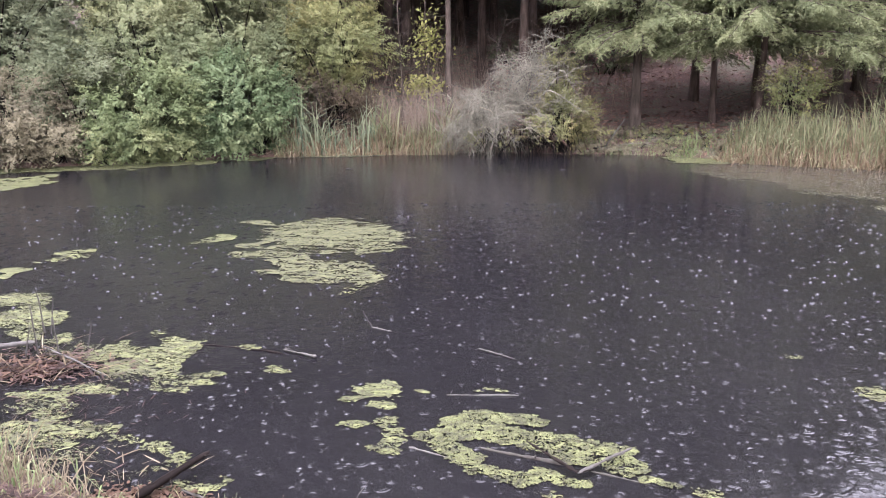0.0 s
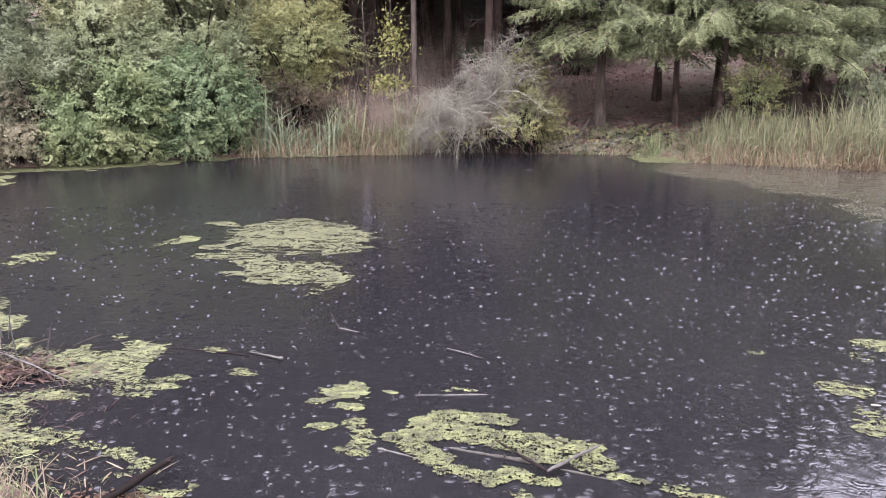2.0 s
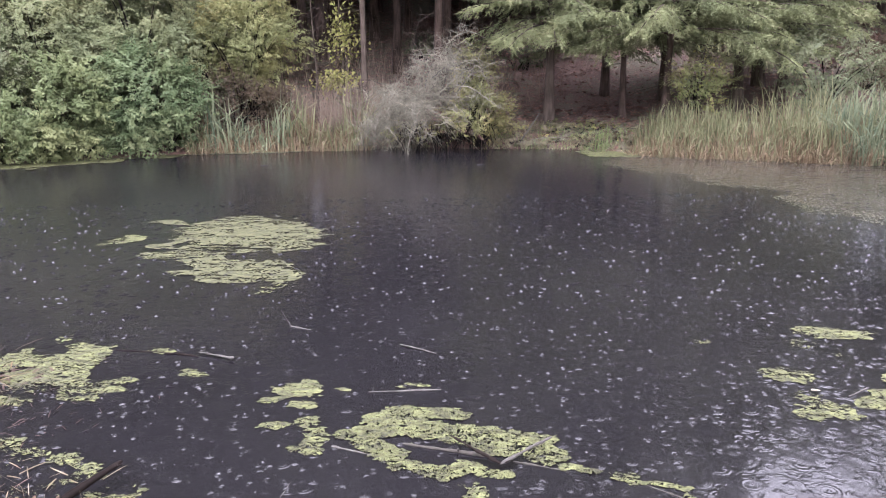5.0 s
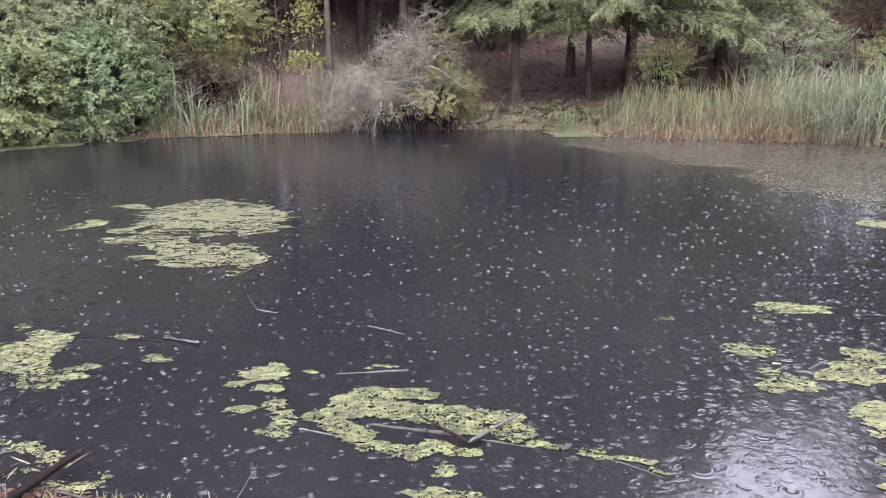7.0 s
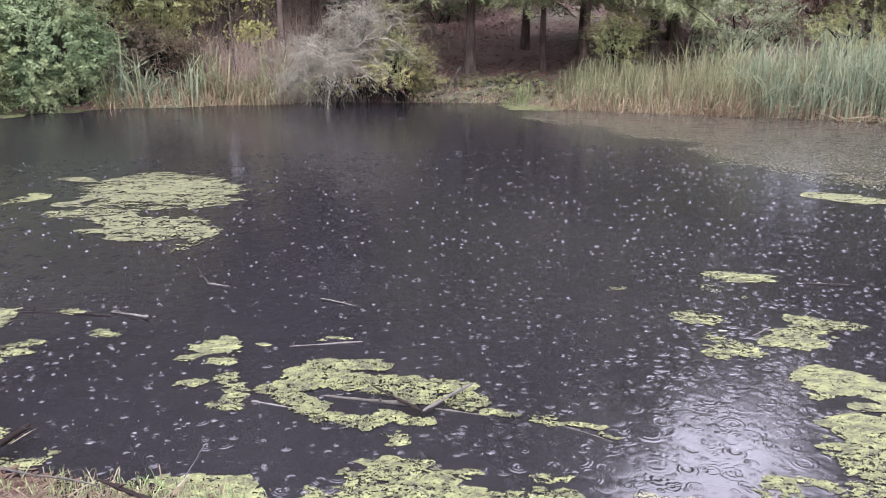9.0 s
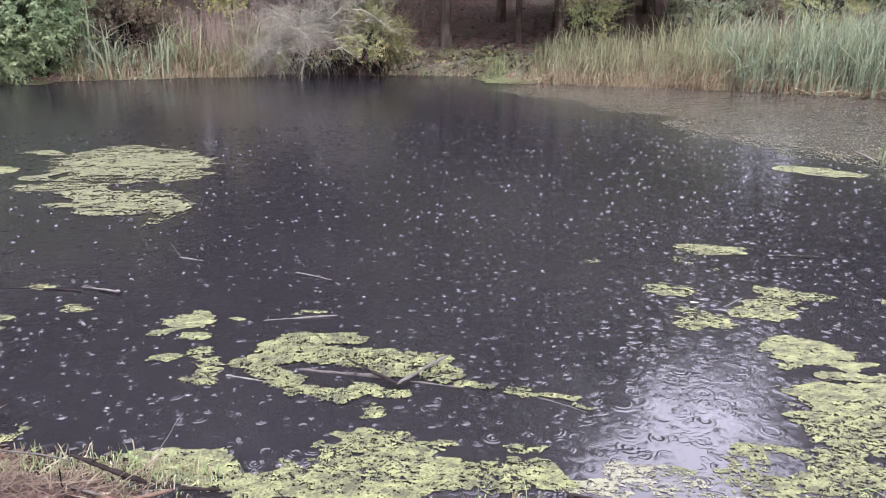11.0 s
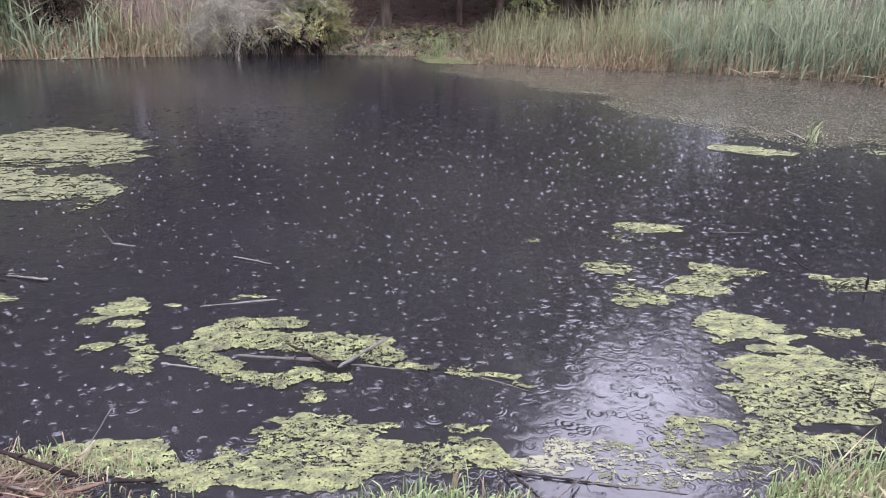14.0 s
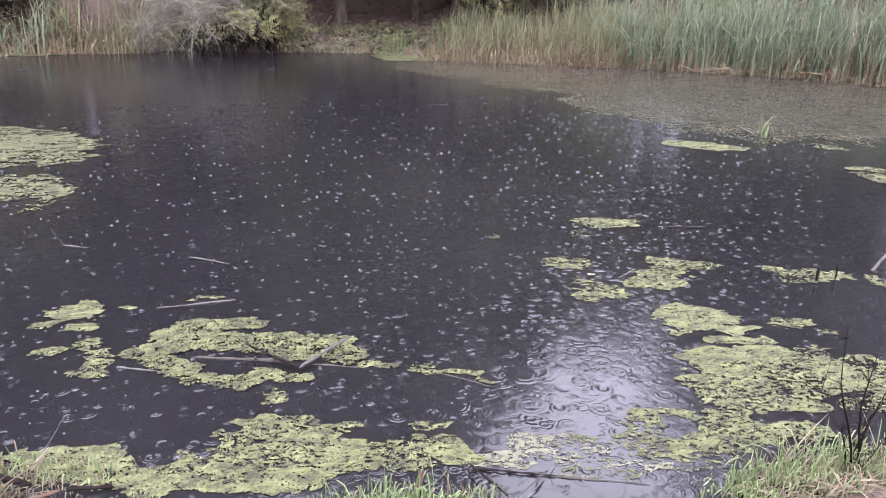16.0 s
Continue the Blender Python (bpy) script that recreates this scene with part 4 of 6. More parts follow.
bush("bush", "tall silvery willow bush at the pond's corner", -10.6, 17.6, 1.5, 1.0, 5.2, "leaf_silver", 15120, 0.086, clumps=80, narrow=0.38)
for tx, ty in ((-12.2, 18.6), (-10.6, 19.6), (-9.2, 20.4), (-7.6, 20.8), (-5.8, 21.0), (-4.2, 21.4)):
    bush("bush", "dense dark-green thicket behind the willow bushes", tx, ty, 1.5, 0.8, 5.0, "leaf_grey", 4200, 0.17, clumps=70, narrow=0.5)
bush("bush", "olive bush with fine leaves on the bank", -2.35, 18.5, 1.15, 0.8, 3.1, "leaf_olive", 12000, 0.075, low=0.9, clumps=70, narrow=0.38)
bush("bush", "low red-brown bramble bush behind the reeds", -2.4, 17.6, 1.25, 0.5, 1.3, "leaf_bramble", 6000, 0.065, clumps=50)
bush("bush", "tall olive bush at the edge of the wood", -2.1, 19.2, 1.1, 0.8, 4.5, "leaf_olive", 13000, 0.08, low=1.7, clumps=70, narrow=0.38)
bush("bush", "tall leafy bush closing the gap before the wood", -3.6, 19.4, 1.4, 0.8, 4.9, "leaf_grey", 14040, 0.086, low=1.5, clumps=80, narrow=0.38)
bush("bush", "yellow-green shrub arching over the dark hollow in the bank", 2.9, 16.78, 0.8, 0.5, 1.15, "leaf_yellowing", 6500, 0.06, low=0.12, clumps=34, shoot=0.3)
bush("bush", "upright yellow-green shoots behind the dead bush", 2.85, 17.3, 0.45, 0.35, 1.85, "leaf_yellowing", 2600, 0.06, low=0.9, clumps=26, shoot=0.4)
bush("bush", "small yellowing shrub behind the reeds", 7.75, 16.7, 0.65, 0.5, 1.45, "leaf_olive", 3000, 0.06, low=0.4, clumps=34)
bush("bush", "tall grey-green shrub with thin leaves behind the cattails", 10.6, 16.4, 1.3, 0.8, 2.0, "leaf_silver", 6000, 0.065, low=0.5, clumps=60)


for x in np.arange(-9.6, -3.3, 0.75):
    px, py = shore_point(x, 0.12)
    kind = "leaf_brown" if x < -7 else ("leaf_fresh" if x < -5 else "leaf_green")
    bush("bush", "low leafy shoots trailing into the water", px, py, 0.55, 0.35, 0.7, kind, 2400, 0.08, 8, 0.0, clumps=26)


# ---- trees ----
rng = np.random.default_rng(31)


def conifer(label, x, y, height, r, crown_from, fine_to, reach=2.6, limbs=46, low_limbs=0, mat="needle", bark="bark", lean=0.0, fine=13, droop=0.35, dead=10):
    """A fir: tapered trunk, dead lower twigs, and boughs with hanging sprays, finer below than high up."""
    z0 = float(land(x, y)) - 0.1
    e = thing("conifer", label, "tree", "trees of the wood", at=(x, y, z0))
    t = np.linspace(0, 1, 12)
    sway = rng.normal(0, 0.05, 2)
    P = np.stack([sway[0] * np.sin(t * 5) + lean * t, sway[1] * np.sin(t * 4), t * height], -1)[None]
    R = (r * (1 - t * 0.93) + r * 0.5 * np.exp(-t * 45))[None]
    V, F = tubes(P, R * rng.uniform(0.93, 1.07, R.shape), 9)
    mesh_object("trunk", V, F, bark, e)
    hs = np.sort(crown_from + (height - crown_from - 0.3) * rng.uniform(0, 1, limbs) ** 1.15)
    hs = np.concatenate([hs, rng.uniform(crown_from, max(fine_to, crown_from), low_limbs)])
    wood, spray = [], []
    for h in hs:
        az = rng.uniform(0, 2 * np.pi) if h > fine_to else rng.normal(-1.57, 1.5)
        L = reach * (1 - (h - crown_from) / (height - crown_from)) ** 0.8 * rng.uniform(0.7, 1.15) + 0.3
        d = np.array([math.cos(az), math.sin(az), 0])
        L = L * 0.82 if h < fine_to else L
        sag = droop * (rng.uniform(0.3, 1.6) if h < fine_to else 1.0)
        s = np.linspace(0, 1, 6)
        line = np.array([0, 0, h]) + d * (s * L)[:, None] + np.array([0, 0, 1.0]) * (0.12 * s - sag * s ** 2)[:, None] * L
        wood.append(tubes(line[None], (0.022 * L / 2.5 * (1 - 0.85 * s) + 0.003)[None], 4))
        is_fine = h < fine_to
        nb = int((24 if is_fine else 5) * L) + 4
        side = np.array([-d[1], d[0], 0])
        bt = rng.uniform(0.12, 1.0, nb)
        root = np.stack([np.interp(bt, s, line[:, i]) for i in range(3)], -1)
        sg = rng.choice([-1.0, 1.0], nb)
        bl = L * 0.23 * (1.15 - bt) + 0.14
        bd = unit(d * 0.75 + side * sg[:, None] * rng.uniform(0.4, 1.0, (nb, 1)) + rng.normal(0, 0.12, (nb, 3)))
        u = np.linspace(0, 1, 3)
        twig = root[:, None] + bd[:, None] * (bl[:, None] * u)[..., None]
        twig[..., 2] -= 0.7 * bl[:, None] * u ** 2
        wood.append(tubes(twig[::5], 0.004 * (1.1 - u)[None].repeat(len(twig[::5]), 0), 3)) if is_fine else None
        m = fine if is_fine else 3
        k = nb * m
        ut = rng.uniform(0.1, 1.0, (nb, m))
        at = root[:, None] + bd[:, None] * (bl[:, None] * ut)[..., None]
        at[..., 2] -= 0.7 * bl[:, None] * ut ** 2
        at = at.reshape(-1, 3)
        nl = (rng.uniform(0.05, 0.115, k) if is_fine else rng.uniform(0.35, 0.8, k))
        nd = unit(np.repeat(bd, m, 0) * 0.7 + rng.normal(0, 0.62, (k, 3)) * (1, 1, 0.6) + np.array([0, 0, -0.3 if is_fine else -0.22]))
        Pn = np.stack([at, at + nd * (nl * 0.5)[:, None], at + nd * nl[:, None] + np.array([0, 0, -0.15]) * nl[:, None]], 1)
        Pn = Pn[:, [0, 2]]
        w = (rng.uniform(0.015, 0.025, k) if is_fine else rng.uniform(0.26, 0.5, k))[:, None] * (np.array([1.0, 0.3]) if is_fine else np.array([1.0, 0.45]))
        spray.append(ribbons(Pn, w, np.cross(nd, rand_dirs(k))))
    V, F = join(*wood)
    mesh_object("branchwork", V, F, bark, e)
    V, F = join(*spray)
    mesh_object("crown", V, F, mat, e)
    if dead:
        h = rng.uniform(0.9, crown_from + 1.5, dead)
        az = rng.uniform(0, 2 * np.pi, dead)
        L = rng.uniform(0.3, 1.2, dead)
        s = np.linspace(0, 1, 4)
        P = np.stack([np.cos(az), np.sin(az), 0 * az], -1)[:, None] * (L[:, None] * s)[..., None] + np.stack([0 * h, 0 * h, h], -1)[:, None]
        P[..., 2] -= 0.25 * L[:, None] * s ** 2
        V, F = tubes(P + rng.normal(0, 0.02, P.shape) * s[None, :, None], 0.009 * (1.1 - s)[None].repeat(dead, 0), 4)
        mesh_object("dead_branchwork", V, F, bark, e)
    return e


def top_limit(x, y, elev):
    """A tree's height that keeps its top under an elevation seen from the near bank."""
    return 2.0 + math.hypot(x - 0.3, y) * math.tan(radians(elev)) - float(land(x, y))


conifer("fir with a grey trunk and long green boughs over the bank", 4.75, 18.0, top_limit(4.75, 18, 37), 0.105, 2.2, 4.6, 2.6, 44, 66, droop=0.22)
conifer("slender dark fir among the boughs", 6.75, 18.6, top_limit(6.75, 18.6, 37), 0.07, 2.0, 4.6, 2.6, 36, 60, droop=0.22, bark="bark_dark")
conifer("fir with a dark leaning trunk behind the reeds", 7.35, 17.4, top_limit(7.35, 17.4, 37), 0.085, 2.0, 4.6, 2.8, 40, 62, droop=0.22, bark="bark_dark", lean=0.5)
conifer("fir with low sweeping boughs behind the cattails", 9.6, 18.4, top_limit(9.6, 18.4, 25), 0.13, 1.6, 4.2, 3.0, 44, 50, droop=0.22)
conifer("tall fir with low boughs at the end of the reeds", 11.2, 20.5, top_limit(11.2, 20.5, 23), 0.15, 1.8, 4.6, 3.2, 42, 48, droop=0.22)
conifer("tall fir in the second row of the wood", 2.4, 21.0, 17.0, 0.13, 5.0, 0, 3.0, 34, 0, "needle_shaded", "bark_dark")
conifer("tall fir in the second row of the wood", 3.0, 24.2, 18.0, 0.15, 5.6, 0, 3.0, 34, 0, "needle_shaded", "bark_dark")
conifer("tall fir in the second row of the wood", -1.9, 21.5, 17.0, 0.15, 5.0, 0, 3.0, 34, 0, "needle_shaded", "bark_dark")
conifer("fir in the third row of the wood", 1.5, 24.6, 17.0, 0.13, 6.0, 0, 3.0, 30, 0, "needle_shaded", "bark_dark")
conifer("fir in the third row of the wood", 5.2, 33.0, 19.0, 0.16, 6.0, 0, 3.2, 30, 0, "needle_shaded", "bark_dark")
conifer("fir in the third row of the wood", 4.4, 30.5, 19.0, 0.13, 6.0, 0, 3.2, 30, 0, "needle_shaded", "bark_dark")
conifer("fir in the third row of the wood", 0.9, 28.0, 18.0, 0.15, 6.0, 0, 3.0, 30, 0, "needle_shaded", "bark_dark")
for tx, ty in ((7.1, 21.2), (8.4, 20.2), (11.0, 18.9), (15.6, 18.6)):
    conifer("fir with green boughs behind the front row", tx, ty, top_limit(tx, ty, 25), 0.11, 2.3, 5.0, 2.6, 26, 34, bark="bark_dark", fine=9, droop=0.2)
conifer("grey bare-stemmed fir on the bank", 0.42, 18.6, 16.0, 0.075, 5.6, 0, 2.4, 50, 0, "needle_shaded", dead=16)
placed = []
r2 = np.random.default_rng(21)
tries = 0
while len(placed) < 78 and tries < 5000:
    tries += 1
    x, y = r2.uniform(-26, 44), r2.uniform(20.5, 52)
    az = math.degrees(math.atan2(x - 0.3, y))
    if any(math.hypot(x - a, y - b) < 1.7 for a, b in placed) or 32.7 < az < 36.5 or math.hypot(x - 2.4, y - 21) < 1.5 or math.hypot(x - 3.0, y - 24.2) < 1.5 or 7 < az < 15 and y < 30:
        continue
    placed.append((x, y))
    if 30.9 < az < 32.8:
        continue
    limit = top_limit(x, y, 19) if 30 < az < 39 else (top_limit(x, y, 24) if 24 < az < 43 else top_limit(x, y, 38))
    h = min(r2.uniform(19, 25), limit)
    conifer("dark-stemmed fir standing in the shade of the wood", x, y, h, r2.uniform(0.12, 0.24), min(r2.uniform(6.0, 8.0) if y < 30 else r2.uniform(2.2, 4.0), h * 0.5), 0, 2.9, 18 if -18 < az < 20 else 22, 0, "needle_shaded", "bark_dark", dead=9)
# Added firs: crowns above the view keep sky out of the water's reflection.
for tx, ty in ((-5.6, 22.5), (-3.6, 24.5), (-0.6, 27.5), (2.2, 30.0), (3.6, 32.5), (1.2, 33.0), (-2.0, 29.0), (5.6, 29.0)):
    conifer("fir added above the brush, its high unseen crown blocking sky", tx, ty, 19.0, 0.13, 6.5 if ty < 28 else 5.0, 0, 3.0, 34, 0, "needle_shaded", "bark_dark", dead=8)
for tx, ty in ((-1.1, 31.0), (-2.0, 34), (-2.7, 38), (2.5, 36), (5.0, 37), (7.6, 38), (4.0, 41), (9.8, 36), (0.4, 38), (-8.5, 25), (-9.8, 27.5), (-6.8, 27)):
    conifer("dense fir added to fill gaps far up the wooded hill", tx, ty, 20.0, 0.15, 2.0, 0, 3.2, 60, 0, "needle_shaded", "bark_dark", dead=0)
# Added corner firs, crowns unseen, that shape the mirrored streak of sky.
for tx, ty in ((17.2, 17.6), (19.6, 16.6), (18.9, 20.0)):
    conifer("fir added at the pond's corner, its dense unseen crown blocking sky", tx, ty, top_limit(tx, ty, 24), 0.15, 2.2, 0, 2.2, 60, 0, "needle_shaded", "bark_dark", dead=0)
conifer("slim fir added at the pond's corner, its unseen crown narrowing the sky gap", 17.4, 24.6, top_limit(17.4, 24.6, 24), 0.12, 2.4, 0, 1.9, 38, 0, "needle_shaded", "bark_dark", dead=0)
for tx, ty in ((15.0, 24.6), (18.2, 24.2), (18.9, 25.4)):
    conifer("slim fir added at the pond's corner, its thin unseen crown dimming the sky gap", tx, ty, top_limit(tx, ty, 22), 0.11, 2.0, 0, 1.7, 44, 0, "needle_shaded", "bark_dark", dead=0)
# Added firs that close leaks of sky behind the bushes.
for tx, ty in ((-1.45, 25.8), (-9.6, 20.0), (-11.4, 19.2), (-8.4, 21.4), (-12.6, 17.6)):
    conifer("dense fir added behind the willow bushes to close gaps", tx, ty, 15.0 if tx < -5 else 19.0, 0.16, 3.4 if tx < -5 else 5.5, 0, 2.8, 60, 0, "needle_shaded", "bark_dark", dead=0)
for tx, ty in ((9.3, 28.6), (8.6, 31.5), (10.9, 29.5), (7.6, 27.0)):
    conifer("dense fir up the wooded hill", tx, ty, 18.0, 0.15, 3.0, 0, 2.8, 60, 0, "needle_shaded", "bark_dark", dead=0)
# Added ring of firs, out of view, blocking sky light and reflections.
for x, y in ((-13, 18), (-11, 20.5), (-7.5, 21), (-15, 13), (-16, 8), (-14, 3), (19.5, 13), (18.5, 9), (18, 4), (21, 16), (-14, -12), (-5, -17), (7, -17), (15, -12), (20, -3), (-17, -3)):
    conifer("tall fir added round the clearing to close off the sky", x, y, 15.0 if y < 0 else min(19.0, top_limit(x, y, 38)), 0.2, 5.0 if y > 16 else 2.6, 0, 3.2, 34, 0, "needle_shaded", "bark_dark", dead=0)


# ---- dead brush heap over the hollow ----
def dead_brush():
    """A bush that fell towards the water: its low side spills to the shore, its high side stands over a hollow."""
    cx, cy = 1.3, 16.85
    z0 = 0.1
    e = thing("dead_brush", "collapsed bleached grey bush of tangled bare twigs", "bush", at=(cx, cy, z0))

    def inside(n):
        u = rng.uniform(0, 1, n)
        top = 0.55 + 1.75 * u ** 1.3 + rng.normal(0, 0.08, n)
        bottom = np.where(u < 0.14, 0.0, 0.42 + 0.45 * u)
        x = -0.78 + 2.0 * u + rng.normal(0, 0.12, n)
        z = bottom + (top - bottom) * rng.uniform(0, 1, n) ** 0.85
        return np.stack([x, rng.normal(-0.1, 0.32, n), z], -1)

    n = 190
    s = np.linspace(0, 1, 9)
    foot = inside(n)
    az, el = rng.uniform(0, 2 * np.pi, n), rng.normal(0.35, 0.5, n)
    D = np.stack([np.cos(az) * np.cos(el), np.sin(az) * np.cos(el) * 0.5, np.sin(el)], -1)
    L = rng.uniform(0.35, 1.0, n)
    P = foot[:, None] + D[:, None] * (L[:, None] * s)[..., None]
    P[..., 2] -= 0.5 * L[:, None] * s ** 2 * rng.uniform(0.2, 1.0, (n, 1))
    P += np.cumsum(rng.normal(0, 0.026, P.shape), 1)
    V1, F1 = tubes(P, rng.uniform(0.006, 0.014, (n, 1)) * (1.1 - 0.9 * s), 4)
    m = 3400
    i, j = rng.integers(0, n, m), rng.integers(2, 9, m)
    a = P[i, j]
    d = unit(rng.normal(size=(m, 3)) + D[i] * 0.7 + (0, -0.2, 0))
    q = np.linspace(0, 1, 6)
    Q = a[:, None] + d[:, None] * (rng.uniform(0.15, 0.5, m)[:, None] * q)[..., None] + np.cumsum(rng.normal(0, 0.025, (m, 6, 3)), 1)
    Q[..., 2] -= 0.1 * q ** 2
    V2, F2 = tubes(Q, rng.uniform(0.0025, 0.006, (m, 1)) * (1.15 - 0.9 * q), 3)
    mesh_object("branchwork", V1, F1, "twig_pale", e)
    mesh_object("twig_tangle", V2, F2, "twig_pale", e)
    k = 34
    s = np.linspace(0, 1, 9)
    f = np.stack([rng.uniform(-0.5, 1.0, k), rng.uniform(-0.7, -0.3, k), rng.uniform(0.4, 0.95, k)], -1)
    az = rng.normal(0.1, 0.5, k)
    D = np.stack([np.cos(az), np.sin(az) * 0.4, rng.normal(0.1, 0.3, k)], -1)
    P = f[:, None] + D[:, None] * (rng.uniform(0.3, 0.75, k)[:, None] * s)[..., None] + np.cumsum(rng.normal(0, 0.03, (k, 9, 3)), 1)
    P[..., 2] -= 0.3 * s ** 2
    V, F = tubes(P, rng.uniform(0.005, 0.010, (k, 1)) * (1.1 - 0.8 * s), 4)
    mesh_object("dead_branchwork", V, F, "twig_white", e)
    s = np.linspace(0, 1, 7)
    k = 16
    az = rng.uniform(0.2, 1.4, k)
    f = np.stack([rng.uniform(0.3, 1.2, k), rng.normal(0, 0.2, k), rng.uniform(0.9, 1.6, k)], -1)
    D = np.stack([np.cos(az) * 0.8, rng.normal(0, 0.3, k), np.sin(az)], -1)
    P = f[:, None] + D[:, None] * (rng.uniform(0.3, 0.8, k)[:, None] * s)[..., None] + np.cumsum(rng.normal(0, 0.02, (k, 7, 3)), 1)
    V, F = tubes(P, 0.008 * (1.1 - s)[None].repeat(k, 0), 4)
    mesh_object("dead_branchwork", V, F, "wood_grey", e)


dead_brush()


def bank_ledge():
    """A lip of earth held by roots, hollowed out beneath by the water."""
    e = thing("bank_ledge", "overhanging lip of dark earth and roots above a hollow", "bank")
    u, v = np.meshgrid(np.linspace(1.25, 3.05, 46), np.linspace(0, 1, 22))
    shore = np.interp(u, [1.2, 2.0, 2.9, 3.2], [17.05, 16.9, 16.65, 16.6])
    rag = 0.09 * fbm(u, v * 0.4, 3.1, 3, 40)
    y = shore - 0.3 + rag * (1 - v) + 1.3 * v
    end = np.clip(np.minimum(u - 1.25, 3.05 - u) / 0.3, 0, 1) ** 0.6
    under = np.maximum(land(u, y), 0.0)
    top = under + (0.44 - 0.2 * v) * end * np.clip((1 - v) / 0.3, 0, 1) + 0.05 * fbm(u, y, 4, 3, 41) * end
    low = np.minimum(top - 0.02, 0.34 * end + 0.05 * fbm(u, y, 7, 2, 42) + 0.25 * v)
    n = u.size
    idx = np.arange(n).reshape(u.shape)
    F = np.stack([idx[:-1, :-1], idx[:-1, 1:], idx[1:, 1:], idx[1:, :-1]], -1).reshape(-1, 4)
    rim = np.stack([idx[0, :-1], idx[0, :-1] + n, idx[0, 1:] + n, idx[0, 1:]], -1)
    V = np.concatenate([np.stack([u, y, top], -1).reshape(-1, 3), np.stack([u, y, low], -1).reshape(-1, 3)])
    mesh_object("earth", V, np.concatenate([F, F[:, ::-1] + n, rim]), "ground", e)


bank_ledge()


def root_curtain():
    # Roots made near-black and dense, so their colour adds to the hollow's shade.
    e = thing("root_curtain", "near-black roots and twigs hung in the bank's hollow to darken it", "roots", at=(2.0, 16.62, 0))
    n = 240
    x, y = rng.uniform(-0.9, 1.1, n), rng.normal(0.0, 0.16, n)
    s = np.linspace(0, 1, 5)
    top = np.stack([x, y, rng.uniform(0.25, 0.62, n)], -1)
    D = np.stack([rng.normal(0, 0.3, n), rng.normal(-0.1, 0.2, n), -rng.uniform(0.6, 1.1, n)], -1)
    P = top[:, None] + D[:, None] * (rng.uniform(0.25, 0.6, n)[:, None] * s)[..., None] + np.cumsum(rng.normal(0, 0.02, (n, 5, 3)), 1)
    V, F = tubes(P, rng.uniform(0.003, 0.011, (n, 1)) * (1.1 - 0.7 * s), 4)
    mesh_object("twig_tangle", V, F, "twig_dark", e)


root_curtain()
bush("bush", "few olive leaves growing through the dead bush", 1.35, 16.55, 0.7, 0.25, 0.75, "leaf_yellowing", 700, 0.055, 6, 0.5, clumps=20, shoot=0.25)


def stalks(label, cx, cy, rx, ry, n, h, mat="twig_pink", name="dry_stalks"):
    z0 = float(land(cx, cy))
    e = thing(name, label, "weeds", at=(cx, cy, z0))
    x, y = cx + rng.normal(0, rx, n), cy + rng.normal(0, ry, n)
    s = np.linspace(0, 1, 4)
    L = h * rng.uniform(0.5, 1.2, n)
    D = unit(np.stack([rng.normal(0, 0.22, n), rng.normal(0, 0.22, n), np.ones(n)], -1))
    P = on_land(x, y)[:, None] + D[:, None] * (L[:, None] * s)[..., None] + np.cumsum(rng.normal(0, 0.015, (n, 4, 3)), 1)
    V, F = tubes(P - (cx, cy, z0), 0.0075 * (1.1 - s)[None].repeat(n, 0), 3)
    mesh_object("stalk_stand", V, F, mat, e)
    m = n * 5
    i = rng.integers(0, n, m)
    a = P[i, rng.integers(1, 4, m)]
    d = unit(rng.normal(size=(m, 3)) + (0, 0, 0.5))
    Q = a[:, None] + d[:, None] * (rng.uniform(0.08, 0.3, m)[:, None] * np.linspace(0, 1, 3))[..., None]
    V, F = tubes(Q - (cx, cy, z0), 0.0028 * np.array([1, 0.7, 0.3])[None].repeat(m, 0), 3)
    mesh_object("shoot_spray", V, F, mat, e)


stalks("pinkish thicket of dry leafless stalks on the bank", -0.65, 18.0, 0.65, 0.4, 260, 0.95)
stalks("pinkish thicket of dry leafless stalks beside the grey bush", 0.45, 17.6, 0.5, 0.35, 160, 0.95)
for tx, ty in ((-0.3, 19.9), (1.1, 19.7), (2.3, 19.9), (3.3, 19.5), (0.4, 21.2)):
    stalks("tall tangle of bare pinkish brush at the edge of the wood", tx, ty, 0.55, 0.4, 46, 1.6)
for tx, ty in ((-1.6, 22.3), (0.2, 23.4), (1.9, 22.6), (3.6, 23.2), (5.0, 22.0), (-0.6, 25.6), (2.6, 26.4), (4.4, 27.2), (6.4, 25.0)):
    stalks("loose brush of bare brown twigs under the firs", tx, ty, 0.8, 0.5, 26, 1.8, "twig_pink")
stalks("thin tangle of dry stalks behind the yellow shrub", 3.3, 17.2, 0.5, 0.3, 60, 0.4)


